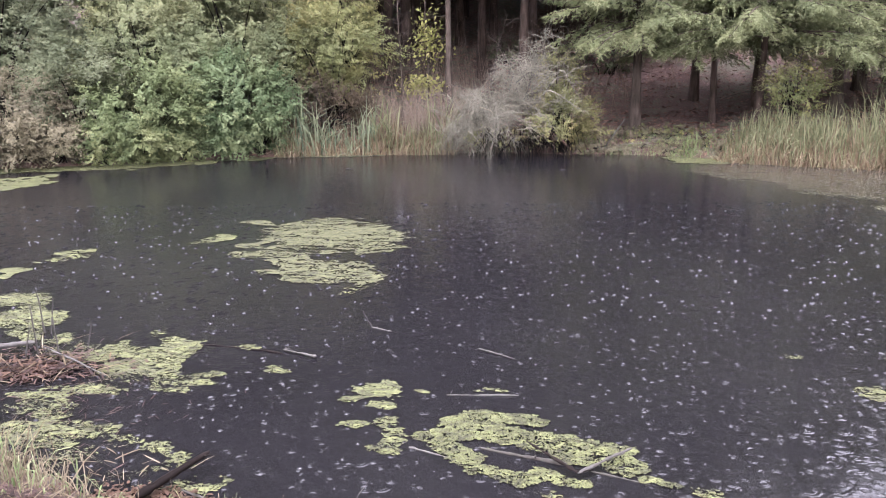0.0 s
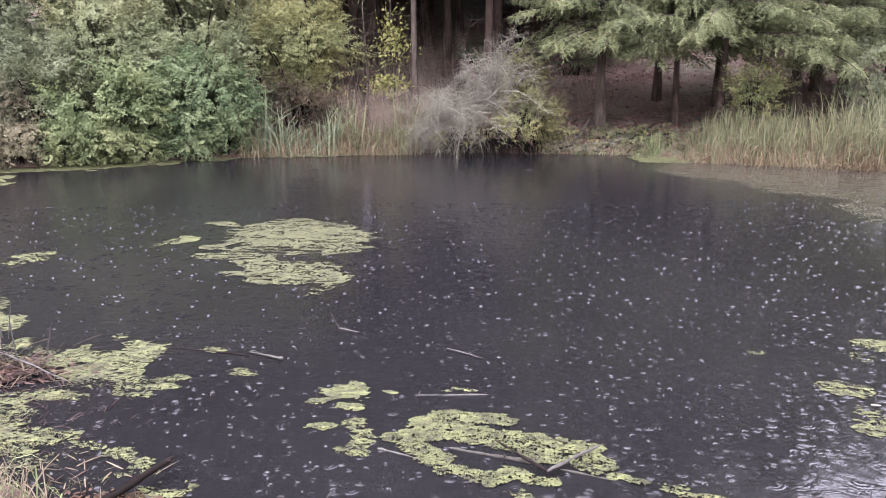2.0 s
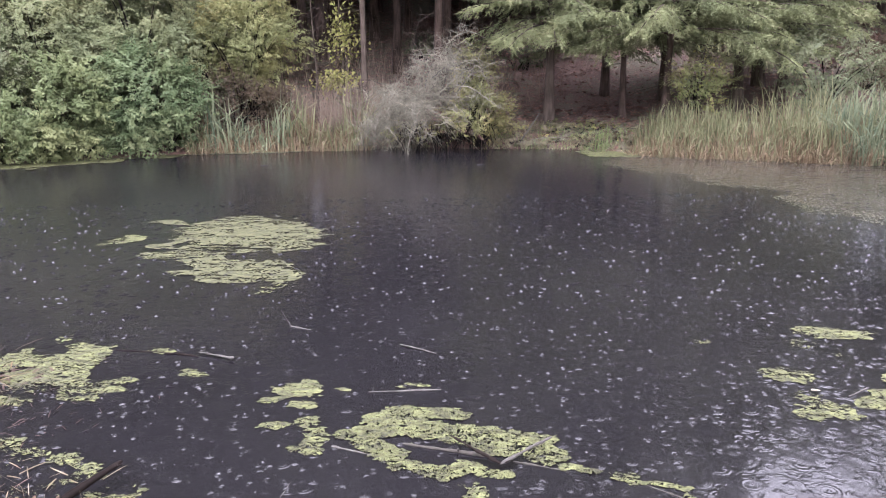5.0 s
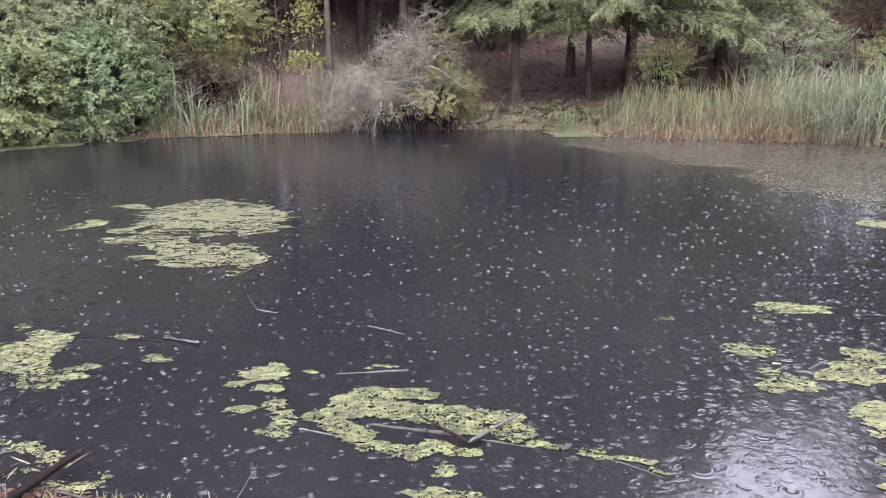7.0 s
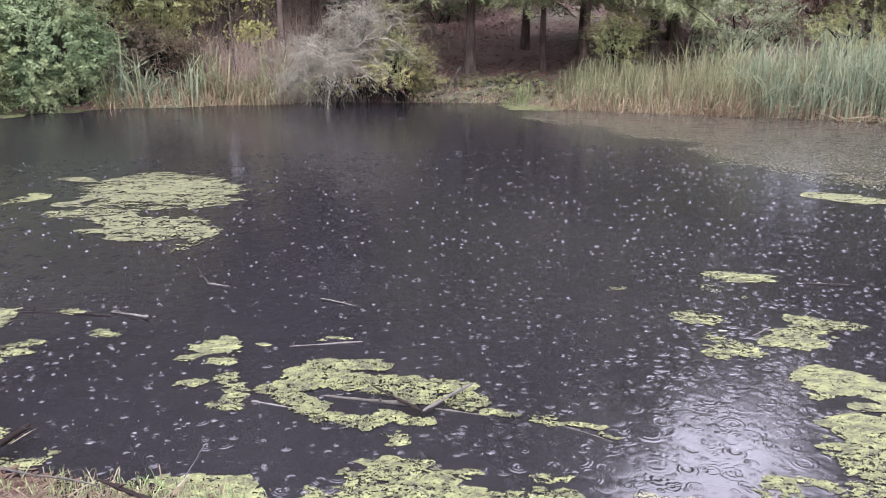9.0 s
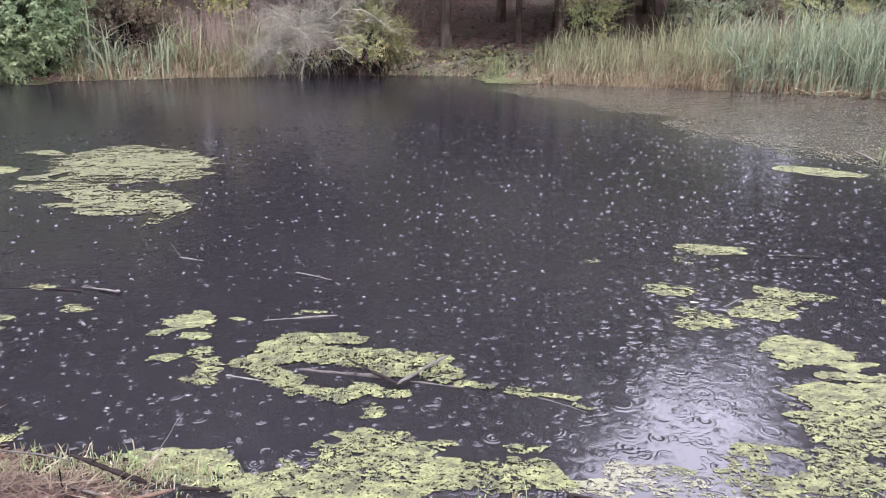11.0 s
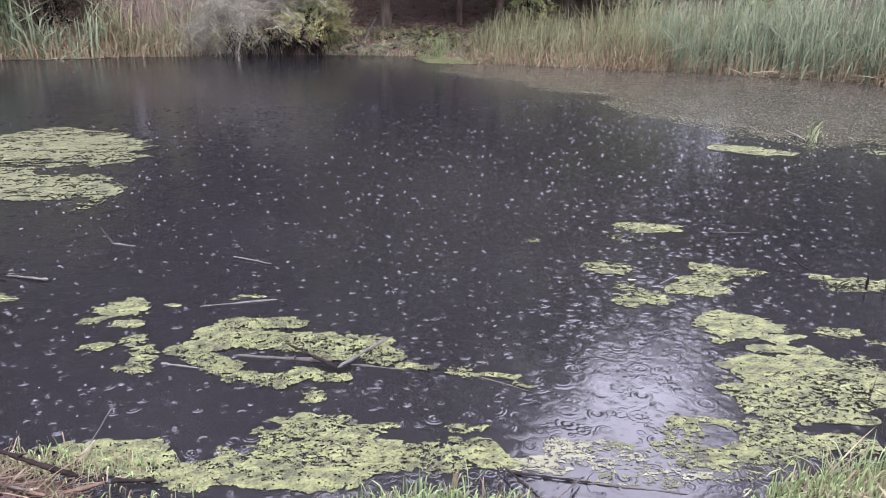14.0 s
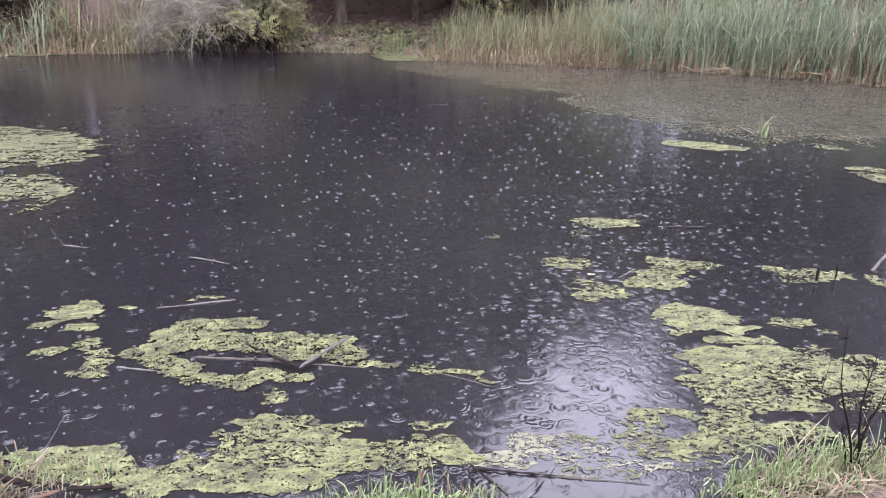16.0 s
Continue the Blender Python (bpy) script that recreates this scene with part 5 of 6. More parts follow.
def log(name, label, a, b, r0, r1, mat, category="branch", twigs=0, bend=0.03):
    """A fallen branch from a to b, a little crooked, with stubs of side twigs."""
    a, b = np.array(a, float), np.array(b, float)
    s = np.linspace(0, 1, 15)
    L = np.linalg.norm(b - a)
    P = a + (b - a) * s[:, None] + np.cumsum(rng.normal(0, 2.0 * bend * L / 12, (15, 3)), 0) * (1, 1, 0.3) * (np.sin(s * np.pi) ** 0.5)[:, None]
    e = thing(name, label, category, at=tuple(a))
    rad = (r0 + (r1 - r0) * s) * np.clip(1 + rng.normal(0, 0.24 if r0 < 0.013 else 0.09, 15), 0.5, 1.6)
    rad[0] *= 0.6
    rad[-1] *= 0.5
    V, F = tubes((P - a)[None], rad[None], 8)
    V[:, 2] -= 0.25 * (V[:, 2] - np.interp(np.linspace(0, 1, len(V)), s, (P - a)[:, 2]))
    mesh_object("stem", V, F, mat, e)
    if twigs:
        i = rng.integers(1, 14, twigs)
        d = unit(rng.normal(size=(twigs, 3)) * (1, 1, 0.6) + unit(b - a) * 0.6 + (0, 0, 0.25))
        q = np.linspace(0, 1, 4)
        Q = (P - a)[i][:, None] + d[:, None] * (L * rng.uniform(0.06, 0.22, twigs)[:, None] * q)[..., None] + np.cumsum(rng.normal(0, 0.006, (twigs, 4, 3)), 1)
        V, F = tubes(Q, (r1 * 0.5 * (1.1 - q))[None].repeat(twigs, 0), 5)
        mesh_object("twig_spray", V, F, mat, e)
    return e


# ---- branches and debris in the water ----
log("floating_stick", "bleached grey stick afloat with a curl of bark", (-0.90, 5.19, 0.012), (-0.63, 5.03, 0.02), 0.006, 0.011, "wood_grey", "stick", 2)
log("floating_stick", "thin sunken branch breaking the water", (-1.66, 5.36, -0.004), (-0.89, 5.12, 0.004), 0.006, 0.009, "twig_dark", "stick", 3)
log("floating_stick", "pale weathered stick afloat on open water", (0.53, 5.18, 0.012), (0.78, 4.99, 0.006), 0.008, 0.004, "wood_grey", "stick", 2)
log("floating_stick", "pale split stick afloat beside a tuft of algae", (0.292, 4.413, 0.002), (0.749, 4.397, 0.004), 0.005, 0.009, "wood_grey", "stick", 2, 0.015)
log("floating_stick", "small bleached twig standing out of the water", (-0.28, 5.68, -0.02), (-0.36, 5.66, 0.15), 0.006, 0.003, "wood_grey", "stick", 3)
log("floating_stick", "bleached root end afloat", (-0.30, 5.68, 0.004), (-0.13, 5.57, 0.006), 0.01, 0.006, "wood_grey", "stick", 4)
log("forked_branch", "dark wet branch lying across the algae raft", (0.720, 3.711, 0.055), (0.953, 3.417, 0.030), 0.006, 0.013, "twig_dark", "branch", 1, 0.012)
log("forked_branch", "bleached branch meeting the dark one at a point", (0.953, 3.417, 0.030), (1.276, 3.634, 0.050), 0.011, 0.008, "wood_grey", "branch", 2, 0.015)
log("sunken_branch", "wet brown half-sunken plank of wood in the raft", (0.471, 3.735, 0.001), (0.920, 3.545, 0.003), 0.008, 0.015, "wood_wet", "branch", 2, 0.012)
log("sunken_branch", "weathered branch along the raft's edge", (0.082, 3.751, -0.001), (0.399, 3.567, -0.003), 0.009, 0.006, "wood_grey", "branch", 2, 0.012)
log("sunken_branch", "long thin branch barely breaking the water with algae on it", (1.034, 3.483, 0.000), (1.313, 3.348, -0.001), 0.006, 0.004, "wood_wet", "branch", 3, 0.012)
log("sunken_branch", "thin brown branch end just breaking the water", (1.620, 3.210, 0.002), (1.839, 2.989, 0.000), 0.005, 0.003, "wood_wet", "branch", 3, 0.012)
log("fallen_branch", "thick dark wet branch rising from the bank out of the water", (-1.20, 3.20, 0.045), (-0.945, 3.535, 0.100), 0.025, 0.018, "twig_dark", "branch", 4, 0.014)
log("fallen_branch", "black twig lying in the shallows at the bank", (1.49, 2.40, 0.010), (1.80, 2.25, 0.006), 0.006, 0.0045, "twig_dark", "branch", 2, 0.01)
log("fallen_branch", "black twig reaching from the bank into the shallows", (1.47, 2.43, 0.03), (1.53, 2.15, 0.05), 0.0045, 0.0055, "twig_dark", "branch", 2, 0.01)
log("fallen_branch", "short brown twig across the shallows", (1.76, 2.27, 0.025), (1.60, 2.16, 0.04), 0.003, 0.004, "wood_wet", "branch", 1, 0.01)
log("sunken_branch", "pale sunken stem under the surface by the bank", (1.80, 2.25, 0.004), (2.15, 2.08, 0.001), 0.005, 0.003, "wood_wet", "branch", 0, 0.01)
log("floating_stick", "bleached stick afloat among floating debris", (7.60, 7.95, 0.05), (7.53, 7.48, 0.012), 0.016, 0.012, "wood_grey", "stick")
log("floating_stick", "pale stick slanting out of the water", (5.10, 3.61, -0.02), (5.42, 3.72, 0.10), 0.014, 0.010, "wood_grey", "stick")
log("floating_stick", "thin dark twig trailing in the water", (4.50, 4.30, 0.004), (4.45, 3.97, 0.006), 0.004, 0.005, "twig_dark", "stick", 2)
log("floating_stick", "brown twig with side shoots caught afloat", (4.25, 4.84, 0.004), (4.55, 4.74, 0.01), 0.004, 0.004, "wood_wet", "stick", 6)
log("floating_stick", "thin pale stick afloat among rain rings", (3.45, 4.12, 0.004), (3.25, 4.02, 0.004), 0.006, 0.004, "wood_grey", "stick", 1)
log("floating_leaf", "curled white leaf afloat beside the algae", (3.05, 4.10, 0.02), (3.10, 4.08, 0.022), 0.010, 0.006, "twig_pale", "leaf", 0, 0.01)
for x, y in ((4.55, 3.57), (4.71, 3.56)):
    log("stake", "short black broken stem standing in an algae patch", (x, y, -0.2), (x + 0.01, y + 0.01, 0.10), 0.010, 0.008, "twig_dark", "stake", 0, 0.01)
for x, y in ((2.46, 14.25), (-1.6, 14.6), (-4.9, 10.9), (2.5, 8.9), (3.1, 7.6)):
    log("floating_leaf", "pale fallen leaf afloat on open water", (x, y, 0.006), (x + 0.02 + y * 0.008, y + 0.03, 0.005), 0.004 + y * 0.0006, 0.006, "wood_grey", "leaf", 0, 0.02)


def stick_heap(label, cx, cy, rx, ry, n, L, mat, h=0.15, r=0.012):
    """Sticks lying criss-cross on the bank."""
    e = thing("stick_heap", label, "sticks", at=(cx, cy, 0))
    x, y = rng.normal(0, rx, n), rng.normal(0, ry, n)
    az = rng.normal(0.2, 0.6, n)
    ln = L * rng.uniform(0.5, 1.2, n)
    z = np.maximum(land(cx + x, cy + y), 0.01) + rng.uniform(0.01, h, n)
    s = np.linspace(-0.5, 0.5, 5)
    D = np.stack([np.cos(az), np.sin(az) * 0.6, rng.normal(0, 0.12, n)], -1)
    P = np.stack([x, y, z], -1)[:, None] + D[:, None] * (ln[:, None] * s)[..., None] + np.cumsum(rng.normal(0, 0.01, (n, 5, 3)), 1)
    for i in range(n):
        V, F = tubes(P[i:i + 1], (r * rng.uniform(0.5, 1.2) * (1 - 0.5 * (s + 0.5)))[None], 5)
        mesh_object("stick", V, F, mat, e)


stick_heap("heap of pale sticks washed up on the far bank", 4.3, 16.72, 0.42, 0.12, 56, 0.6, "twig_pale", 0.10, 0.006)
stick_heap("scatter of brown sticks on the litter of the far bank", 4.9, 17.1, 0.9, 0.35, 50, 0.6, "wood_wet", 0.05, 0.007)
log("fallen_branch", "pale stick leaning on the far bank", (3.8, 16.75, 0.12), (4.3, 17.05, 0.75), 0.014, 0.01, "wood_grey", "branch")


# ---- film of debris and duckweed before the cattails ----
def point_in(poly, x, y):
    inside = np.zeros(x.shape, bool)
    for (ax, ay), (bx, by) in zip(poly, poly[1:] + poly[:1]):
        with np.errstate(divide='ignore', invalid='ignore'):
            inside ^= ((ay > y) != (by > y)) & (x < (bx - ax) * (y - ay) / (by - ay + 1e-12) + ax)
    return inside


def flecks(name, label, poly, n, size, mat, thin=0.0, category="algae"):
    p = np.array(poly)
    x, y = rng.uniform(p[:, 0].min(), p[:, 0].max(), n * 3), rng.uniform(p[:, 1].min(), p[:, 1].max(), n * 3)
    ok = point_in(poly, x + 0.25 * fbm(x, y, 1.2, 3, 31), y + 0.25 * fbm(x, y, 1.2, 3, 33)) & (fbm(x, y * 1.3, 1.8, 4, 22) > thin) & (shore_distance(x, y) < 0.25)
    x, y = x[ok][:n], y[ok][:n]
    k = len(x)
    az = rng.uniform(0, 2 * np.pi, k)
    D = np.stack([np.cos(az), np.sin(az), 0 * az], -1)
    s = size * rng.uniform(0.4, 1.4, k)
    C = np.stack([x, y, np.full(k, 0.003) + rng.uniform(0, 0.003, k)], -1)
    P = np.stack([C - D * s[:, None] * 0.5, C + (0, 0, 0.003), C + D * s[:, None] * 0.5], 1)
    V, F = ribbons(P, s[:, None] * np.array([0.25, 0.6, 0.2]), np.stack([-D[:, 1], D[:, 0], 0 * az], -1))
    return tagged(mesh_object(name, V, F, mat), label, category, kind="stuff")


FILM = [(4.63, 14.2), (5.4, 12.7), (6.5, 11.0), (6.3, 10.2), (6.6, 9.1), (6.9, 8.3), (7.6, 7.4), (8.8, 6.7), (11.5, 6.4), (14.5, 8.0), (13.5, 10.9), (11.5, 12.8), (8.6, 14.4), (6.0, 15.3)]


def film_sheet(poly, step=0.045):
    """A thin skin on the water with a ragged, broken edge."""
    p = np.array(poly)
    x, y = np.meshgrid(np.arange(p[:, 0].min() - 0.4, p[:, 0].max() + 0.4, step), np.arange(p[:, 1].min() - 0.4, p[:, 1].max() + 0.4, step))
    x, y = x + rng.uniform(-0.4, 0.4, x.shape) * step, y + rng.uniform(-0.4, 0.4, x.shape) * step
    wx, wy = x + 0.3 * fbm(x, y, 1.2, 4, 31), y + 0.3 * fbm(x, y, 1.2, 4, 33)
    k = (point_in(poly, wx, wy) & (fbm(x * 0.6, y * 1.5, 7.0, 3, 22) > -0.62))[:-1, :-1]
    idx = np.arange(x.size).reshape(x.shape)
    F = np.stack([idx[:-1, :-1][k], idx[:-1, 1:][k], idx[1:, 1:][k], idx[1:, :-1][k]], -1)
    used, inv = np.unique(F, return_inverse=True)
    V = np.stack([x.ravel()[used], y.ravel()[used], np.full(len(used), 0.0025)], -1)
    return tagged(mesh_object("debris_film", V, inv.reshape(F.shape), "film"), "thin brownish film of duckweed and debris before the cattails", "algae", kind="stuff")


film_sheet(FILM)
flecks("film_flecks", "pale duckweed specks scattered in the brownish film", FILM, 15000, 0.03, "algae_pale", -0.9)
EDGE = [(4.5, 14.2), (5.3, 12.6), (6.3, 11.0), (6.1, 10.2), (6.4, 9.0), (6.7, 8.1), (7.4, 7.2), (8.8, 6.5), (9.3, 6.9), (7.7, 7.7), (7.05, 8.5), (6.75, 9.3), (6.5, 10.2), (6.7, 11.0), (5.6, 12.8), (4.9, 14.2)]
flecks("debris_edge", "pale line of drifted duckweed along the film's edge", EDGE, 6500, 0.032, "algae_olive", 0.1)
LEFT = [(-8.8, 14.1), (-7.4, 14.3), (-6.4, 14.6), (-5.4, 15.0), (-4.3, 15.6), (-3.2, 16.3), (-1.0, 16.6), (-1.0, 16.9), (-3.2, 16.9), (-4.4, 16.5), (-6.4, 15.8), (-8.8, 15.2)]
flecks("shore_duckweed", "yellow-green duckweed line under the bushes", LEFT, 17000, 0.05, "algae", -0.6)


# ---- the near bank ----
def grass_tuft(label, cx, cy, rx, ry, n, h, dry=0.35, width=0.006):
    e = thing("grass_tuft", label, "grass", "grass on the near bank", at=(cx, cy, 0))
    for part_name, count, mat, hh, lean, bend in (("foliage", int(n * (1 - dry)), "grass", h, 0.35, 0.5), ("dry_foliage", int(n * dry), "straw", h * 0.85, 0.6, 0.6)):
        x, y = cx + rng.normal(0, rx, count), cy + rng.normal(0, ry, count)
        z = np.maximum(land(x, y), 0.0) - 0.01
        V, F = blade_set(x, y, z, hh * rng.uniform(0.45, 1.15, count), width * rng.uniform(0.5, 1.2, count), rng.normal(0, lean, count), np.abs(rng.normal(0, bend, count)))
        mesh_object(part_name, V - (cx, cy, 0), F, mat, e)


for x, y, rx, ry, n, h, dry in ((-2.05, 3.35, 0.16, 0.10, 320, 0.32, 0.8), (-1.75, 3.2, 0.18, 0.1, 260, 0.26, 0.8), (-1.35, 3.12, 0.2, 0.07, 110, 0.16, 0.7), (-1.0, 3.12, 0.18, 0.05, 120, 0.13, 0.6),
                               (-0.75, 3.1, 0.12, 0.05, 150, 0.13, 0.65), (-0.52, 3.02, 0.11, 0.04, 190, 0.13, 0.6), (-0.34, 2.96, 0.10, 0.04, 210, 0.13, 0.6), (-0.18, 2.9, 0.09, 0.04, 150, 0.11, 0.55), (-0.04, 2.83, 0.09, 0.04, 120, 0.10, 0.5),
                               (-0.3, 2.66, 0.14, 0.05, 50, 0.13, 0.6), (-0.05, 2.6, 0.12, 0.05, 70, 0.12, 0.6), (0.1, 2.5, 0.12, 0.05, 80, 0.12, 0.5),
                               (0.78, 2.32, 0.1, 0.05, 130, 0.12, 0.35), (0.95, 2.28, 0.1, 0.05, 240, 0.15, 0.25), (1.12, 2.24, 0.11, 0.05, 340, 0.17, 0.25), (1.3, 2.2, 0.08, 0.04, 190, 0.15, 0.35), (1.4, 2.12, 0.07, 0.04, 120, 0.14, 0.35),
                               (2.5, 1.92, 0.08, 0.05, 170, 0.15, 0.3), (2.66, 1.92, 0.10, 0.06, 280, 0.17, 0.4), (2.84, 1.9, 0.12, 0.06, 340, 0.22, 0.5), (3.05, 1.84, 0.13, 0.06, 320, 0.24, 0.55), (3.3, 1.74, 0.13, 0.06, 220, 0.25, 0.5)):
    grass_tuft("wet green grass tuft with bleached dead blades on the bank", x, y, rx, ry, n, h, dry, 0.0068)
straw_litter("bank_litter", "red-brown bed of rotting leaves and stems on the near bank", -1.25, 3.0, 0.4, 0.09, 2200, 0.05, "litter", 0.010, 0.03)
straw_litter("bank_litter", "wet red-brown rotting stems and bark on the near bank", -0.45, 2.78, 0.22, 0.08, 2000, 0.06, "litter", 0.007, 0.04)
straw_litter("bank_litter", "dark rotting leaves and bark over the near bank", -0.6, 2.64, 0.3, 0.13, 3600, 0.045, "litter", 0.012, 0.03)
straw_litter("bank_stems", "tangle of thin red-brown dead stems on the near bank", -0.52, 2.74, 0.24, 0.1, 420, 0.2, "leaf_bramble", 0.0045, 0.07)
straw_litter("bank_straw", "matted bleached grass on the near bank", -0.85, 3.0, 0.45, 0.09, 300, 0.15, "straw", 0.005, 0.05)
straw_litter("bank_straw", "few bleached blades over the rotting stems", -0.42, 2.74, 0.24, 0.1, 90, 0.16, "straw", 0.006, 0.06)
straw_litter("bank_straw", "matted bleached grass on the grassy bank", 2.9, 1.82, 0.22, 0.07, 520, 0.14, "straw", 0.006, 0.04)
straw_litter("reed_litter", "raft of broken brown reed leaves and stems in the shallows", -2.55, 4.85, 0.28, 0.14, 760, 0.08, "litter", 0.012, 0.05, wet=-9)
straw_litter("reed_litter", "bleached broken reed stems in the shallows", -2.55, 4.9, 0.34, 0.2, 60, 0.2, "straw", 0.008, 0.08, wet=-9)
straw_litter("reed_litter", "curled red-brown dead leaves on the reed litter", -2.55, 4.84, 0.22, 0.1, 110, 0.09, "leaf_rust", 0.016, 0.07, wet=-9)
straw_litter("reed_litter", "dark rotting stems among the algae", -2.0, 4.15, 0.35, 0.3, 260, 0.07, "litter", 0.005, 0.005, wet=-9)
for x, y, h in ((-2.85, 5.6, 0.36), (-2.80, 5.58, 0.3), (-2.5, 5.12, 0.3), (-2.62, 5.05, 0.42), (-2.4, 5.32, 0.2), (-2.7, 5.0, 0.28)):
    log("standing_reed", "single bleached reed stem standing in the shallows", (x, y, -0.05), (x + rng.normal(0, 0.04), y, h), 0.007, 0.004, "wood_grey", "reed", 0, 0.02)
log("floating_log", "pale weathered log end lying in the reed litter", (-3.15, 5.15, 0.05), (-2.72, 5.22, 0.07), 0.028, 0.022, "wood_grey", "log")
log("fallen_branch", "thin bent stem lying over the reed litter", (-2.55, 5.0, 0.12), (-2.0, 4.72, 0.02), 0.008, 0.006, "wood_grey", "branch", 3)
log("fallen_branch", "dark rotten stick in the bank's litter", (-0.50, 2.91, 0.15), (-0.19, 2.71, 0.11), 0.010, 0.012, "twig_dark", "branch", 2)
log("fallen_branch", "dark rotten stick half under the algae", (-0.08, 2.74, 0.04), (0.09, 2.71, 0.03), 0.011, 0.008, "twig_dark", "branch", 1)
log("fallen_branch", "pinkish dead stem arching over the bank", (-0.95, 3.12, 0.13), (-0.50, 2.89, 0.13), 0.006, 0.005, "wood_wet", "branch", 2)
log("fallen_branch", "short dead stem leaning in the rotting leaves", (-0.62, 2.82, 0.12), (-0.34, 2.62, 0.14), 0.005, 0.004, "wood_wet", "branch", 2)
log("fallen_branch", "thin black twig standing in the rotting leaves", (-0.5, 2.7, 0.08), (-0.5, 2.72, 0.22), 0.004, 0.003, "twig_dark", "branch", 2)
log("fallen_branch", "pale stub of a reed stem at the water's edge", (-0.22, 3.0, 0.01), (-0.17, 3.07, 0.03), 0.005, 0.005, "twig_pale", "reed")
log("fallen_branch", "thin grey twig reaching out over the water", (-0.19, 3.03, 0.03), (-0.08, 3.16, 0.15), 0.002, 0.0015, "wood_grey", "branch", 0)
log("fallen_branch", "tan broken stub standing in the grass", (1.18, 2.27, 0.0), (1.24, 2.36, 0.09), 0.009, 0.006, "wood_tan", "branch")


def bark_piece(label, a, b, width):
    """A curled strip of bark: a shallow trough, narrowing to ragged ends."""
    a, b = np.array(a, float), np.array(b, float)
    e = thing("bark_piece", label, "bark", at=tuple(a))
    s, q = np.linspace(0, 1, 9), np.linspace(-1, 1, 7)
    run = unit(b - a)
    across = unit(np.cross(run, np.array([0, 0, 1.0])))
    w = width * (0.35 + 0.65 * np.sin(np.pi * (0.12 + 0.8 * s))) * rng.uniform(0.85, 1.1, 9)
    line = (b - a) * s[:, None] + np.array([0, 0, 1.0]) * (0.05 * width * np.sin(s * 9))[:, None]
    V = line[:, None] + across * (w[:, None] * q)[..., None] * 0.5 + np.array([0, 0, 1.0]) * ((1 - q ** 2) * 0.3 * w[:, None])[..., None]
    under = V - np.array([0, 0, 0.004])
    idx = np.arange(63).reshape(9, 7)
    F = np.stack([idx[:-1, :-1], idx[:-1, 1:], idx[1:, 1:], idx[1:, :-1]], -1).reshape(-1, 4)
    edge = [(idx[i, 0], idx[i + 1, 0]) for i in range(8)] + [(idx[8, i], idx[8, i + 1]) for i in range(6)] + [(idx[i + 1, 6], idx[i, 6]) for i in range(7, -1, -1)] + [(idx[0, i + 1], idx[0, i]) for i in range(5, -1, -1)]
    rim = np.array([(p, r, r + 63, p + 63) for p, r in edge])
    mesh_object("strip", np.concatenate([V.reshape(-1, 3), under.reshape(-1, 3)]), np.concatenate([F, F[:, ::-1] + 63, rim]), "wood_tan", e)


bark_piece("orange-brown strip of bark on the bank's litter", (-0.23, 2.63, 0.10), (-0.09, 2.67, 0.09), 0.024)
bark_piece("tan curl of bark lying in rotting leaves", (-0.43, 2.70, 0.12), (-0.28, 2.59, 0.13), 0.024)
straw_litter("bank_leaves", "red-brown sodden leaves at the water's edge beside a dark branch", -1.22, 3.24, 0.16, 0.06, 700, 0.03, "leaf_rust", 0.014, 0.02, wet=-0.25)
straw_litter("bank_leaves", "red-brown sodden leaves at the water's edge", -0.93, 3.14, 0.1, 0.04, 420, 0.03, "leaf_rust", 0.014, 0.02, wet=-0.25)
straw_litter("bank_straw", "pale broken stems in the murky shallows", -1.6, 3.5, 0.3, 0.12, 45, 0.12, "straw", 0.006, 0.012, wet=-9)


def bare_shrub():
    e = thing("bare_shrub", "small leafless shrub with dark upright twigs on the bank", "shrub", at=(3.0, 1.84, float(land(3.0, 1.84))))
    s = np.linspace(0, 1, 8)
    tops = [(-0.12, 0.12, 0.70), (0.03, 0.08, 0.72), (0.11, 0.02, 0.6), (-0.05, 0.02, 0.40), (0.13, -0.02, 0.44), (-0.16, 0.05, 0.5)]
    for i, top in enumerate(tops):
        top = np.array(top)
        P = top * s[:, None] * np.array([1, 1, 1]) + np.cumsum(rng.normal(0, 0.008, (8, 3)), 0) * s[:, None]
        P[:, 0] += 0.03 * np.sin(s * 6 + i)
        V, F = tubes(P[None], (0.0075 if i < 3 else 0.0045) * (1.1 - s)[None], 6)
        stem = mesh_object("stem", V, F, "twig_dark", e)
        m = 14
        j = rng.integers(2, 8, m)
        d = unit(rng.normal(0, 0.5, (m, 3)) + (0, 0, 0.8))
        q = np.linspace(0, 1, 4)
        Q = P[j][:, None] + d[:, None] * (rng.uniform(0.04, 0.16, m)[:, None] * q)[..., None]
        V, F = tubes(Q, 0.002 * (1.2 - q)[None].repeat(m, 0), 4)
        mesh_object("twig_spray", V, F, "twig_dark", stem)


bare_shrub()


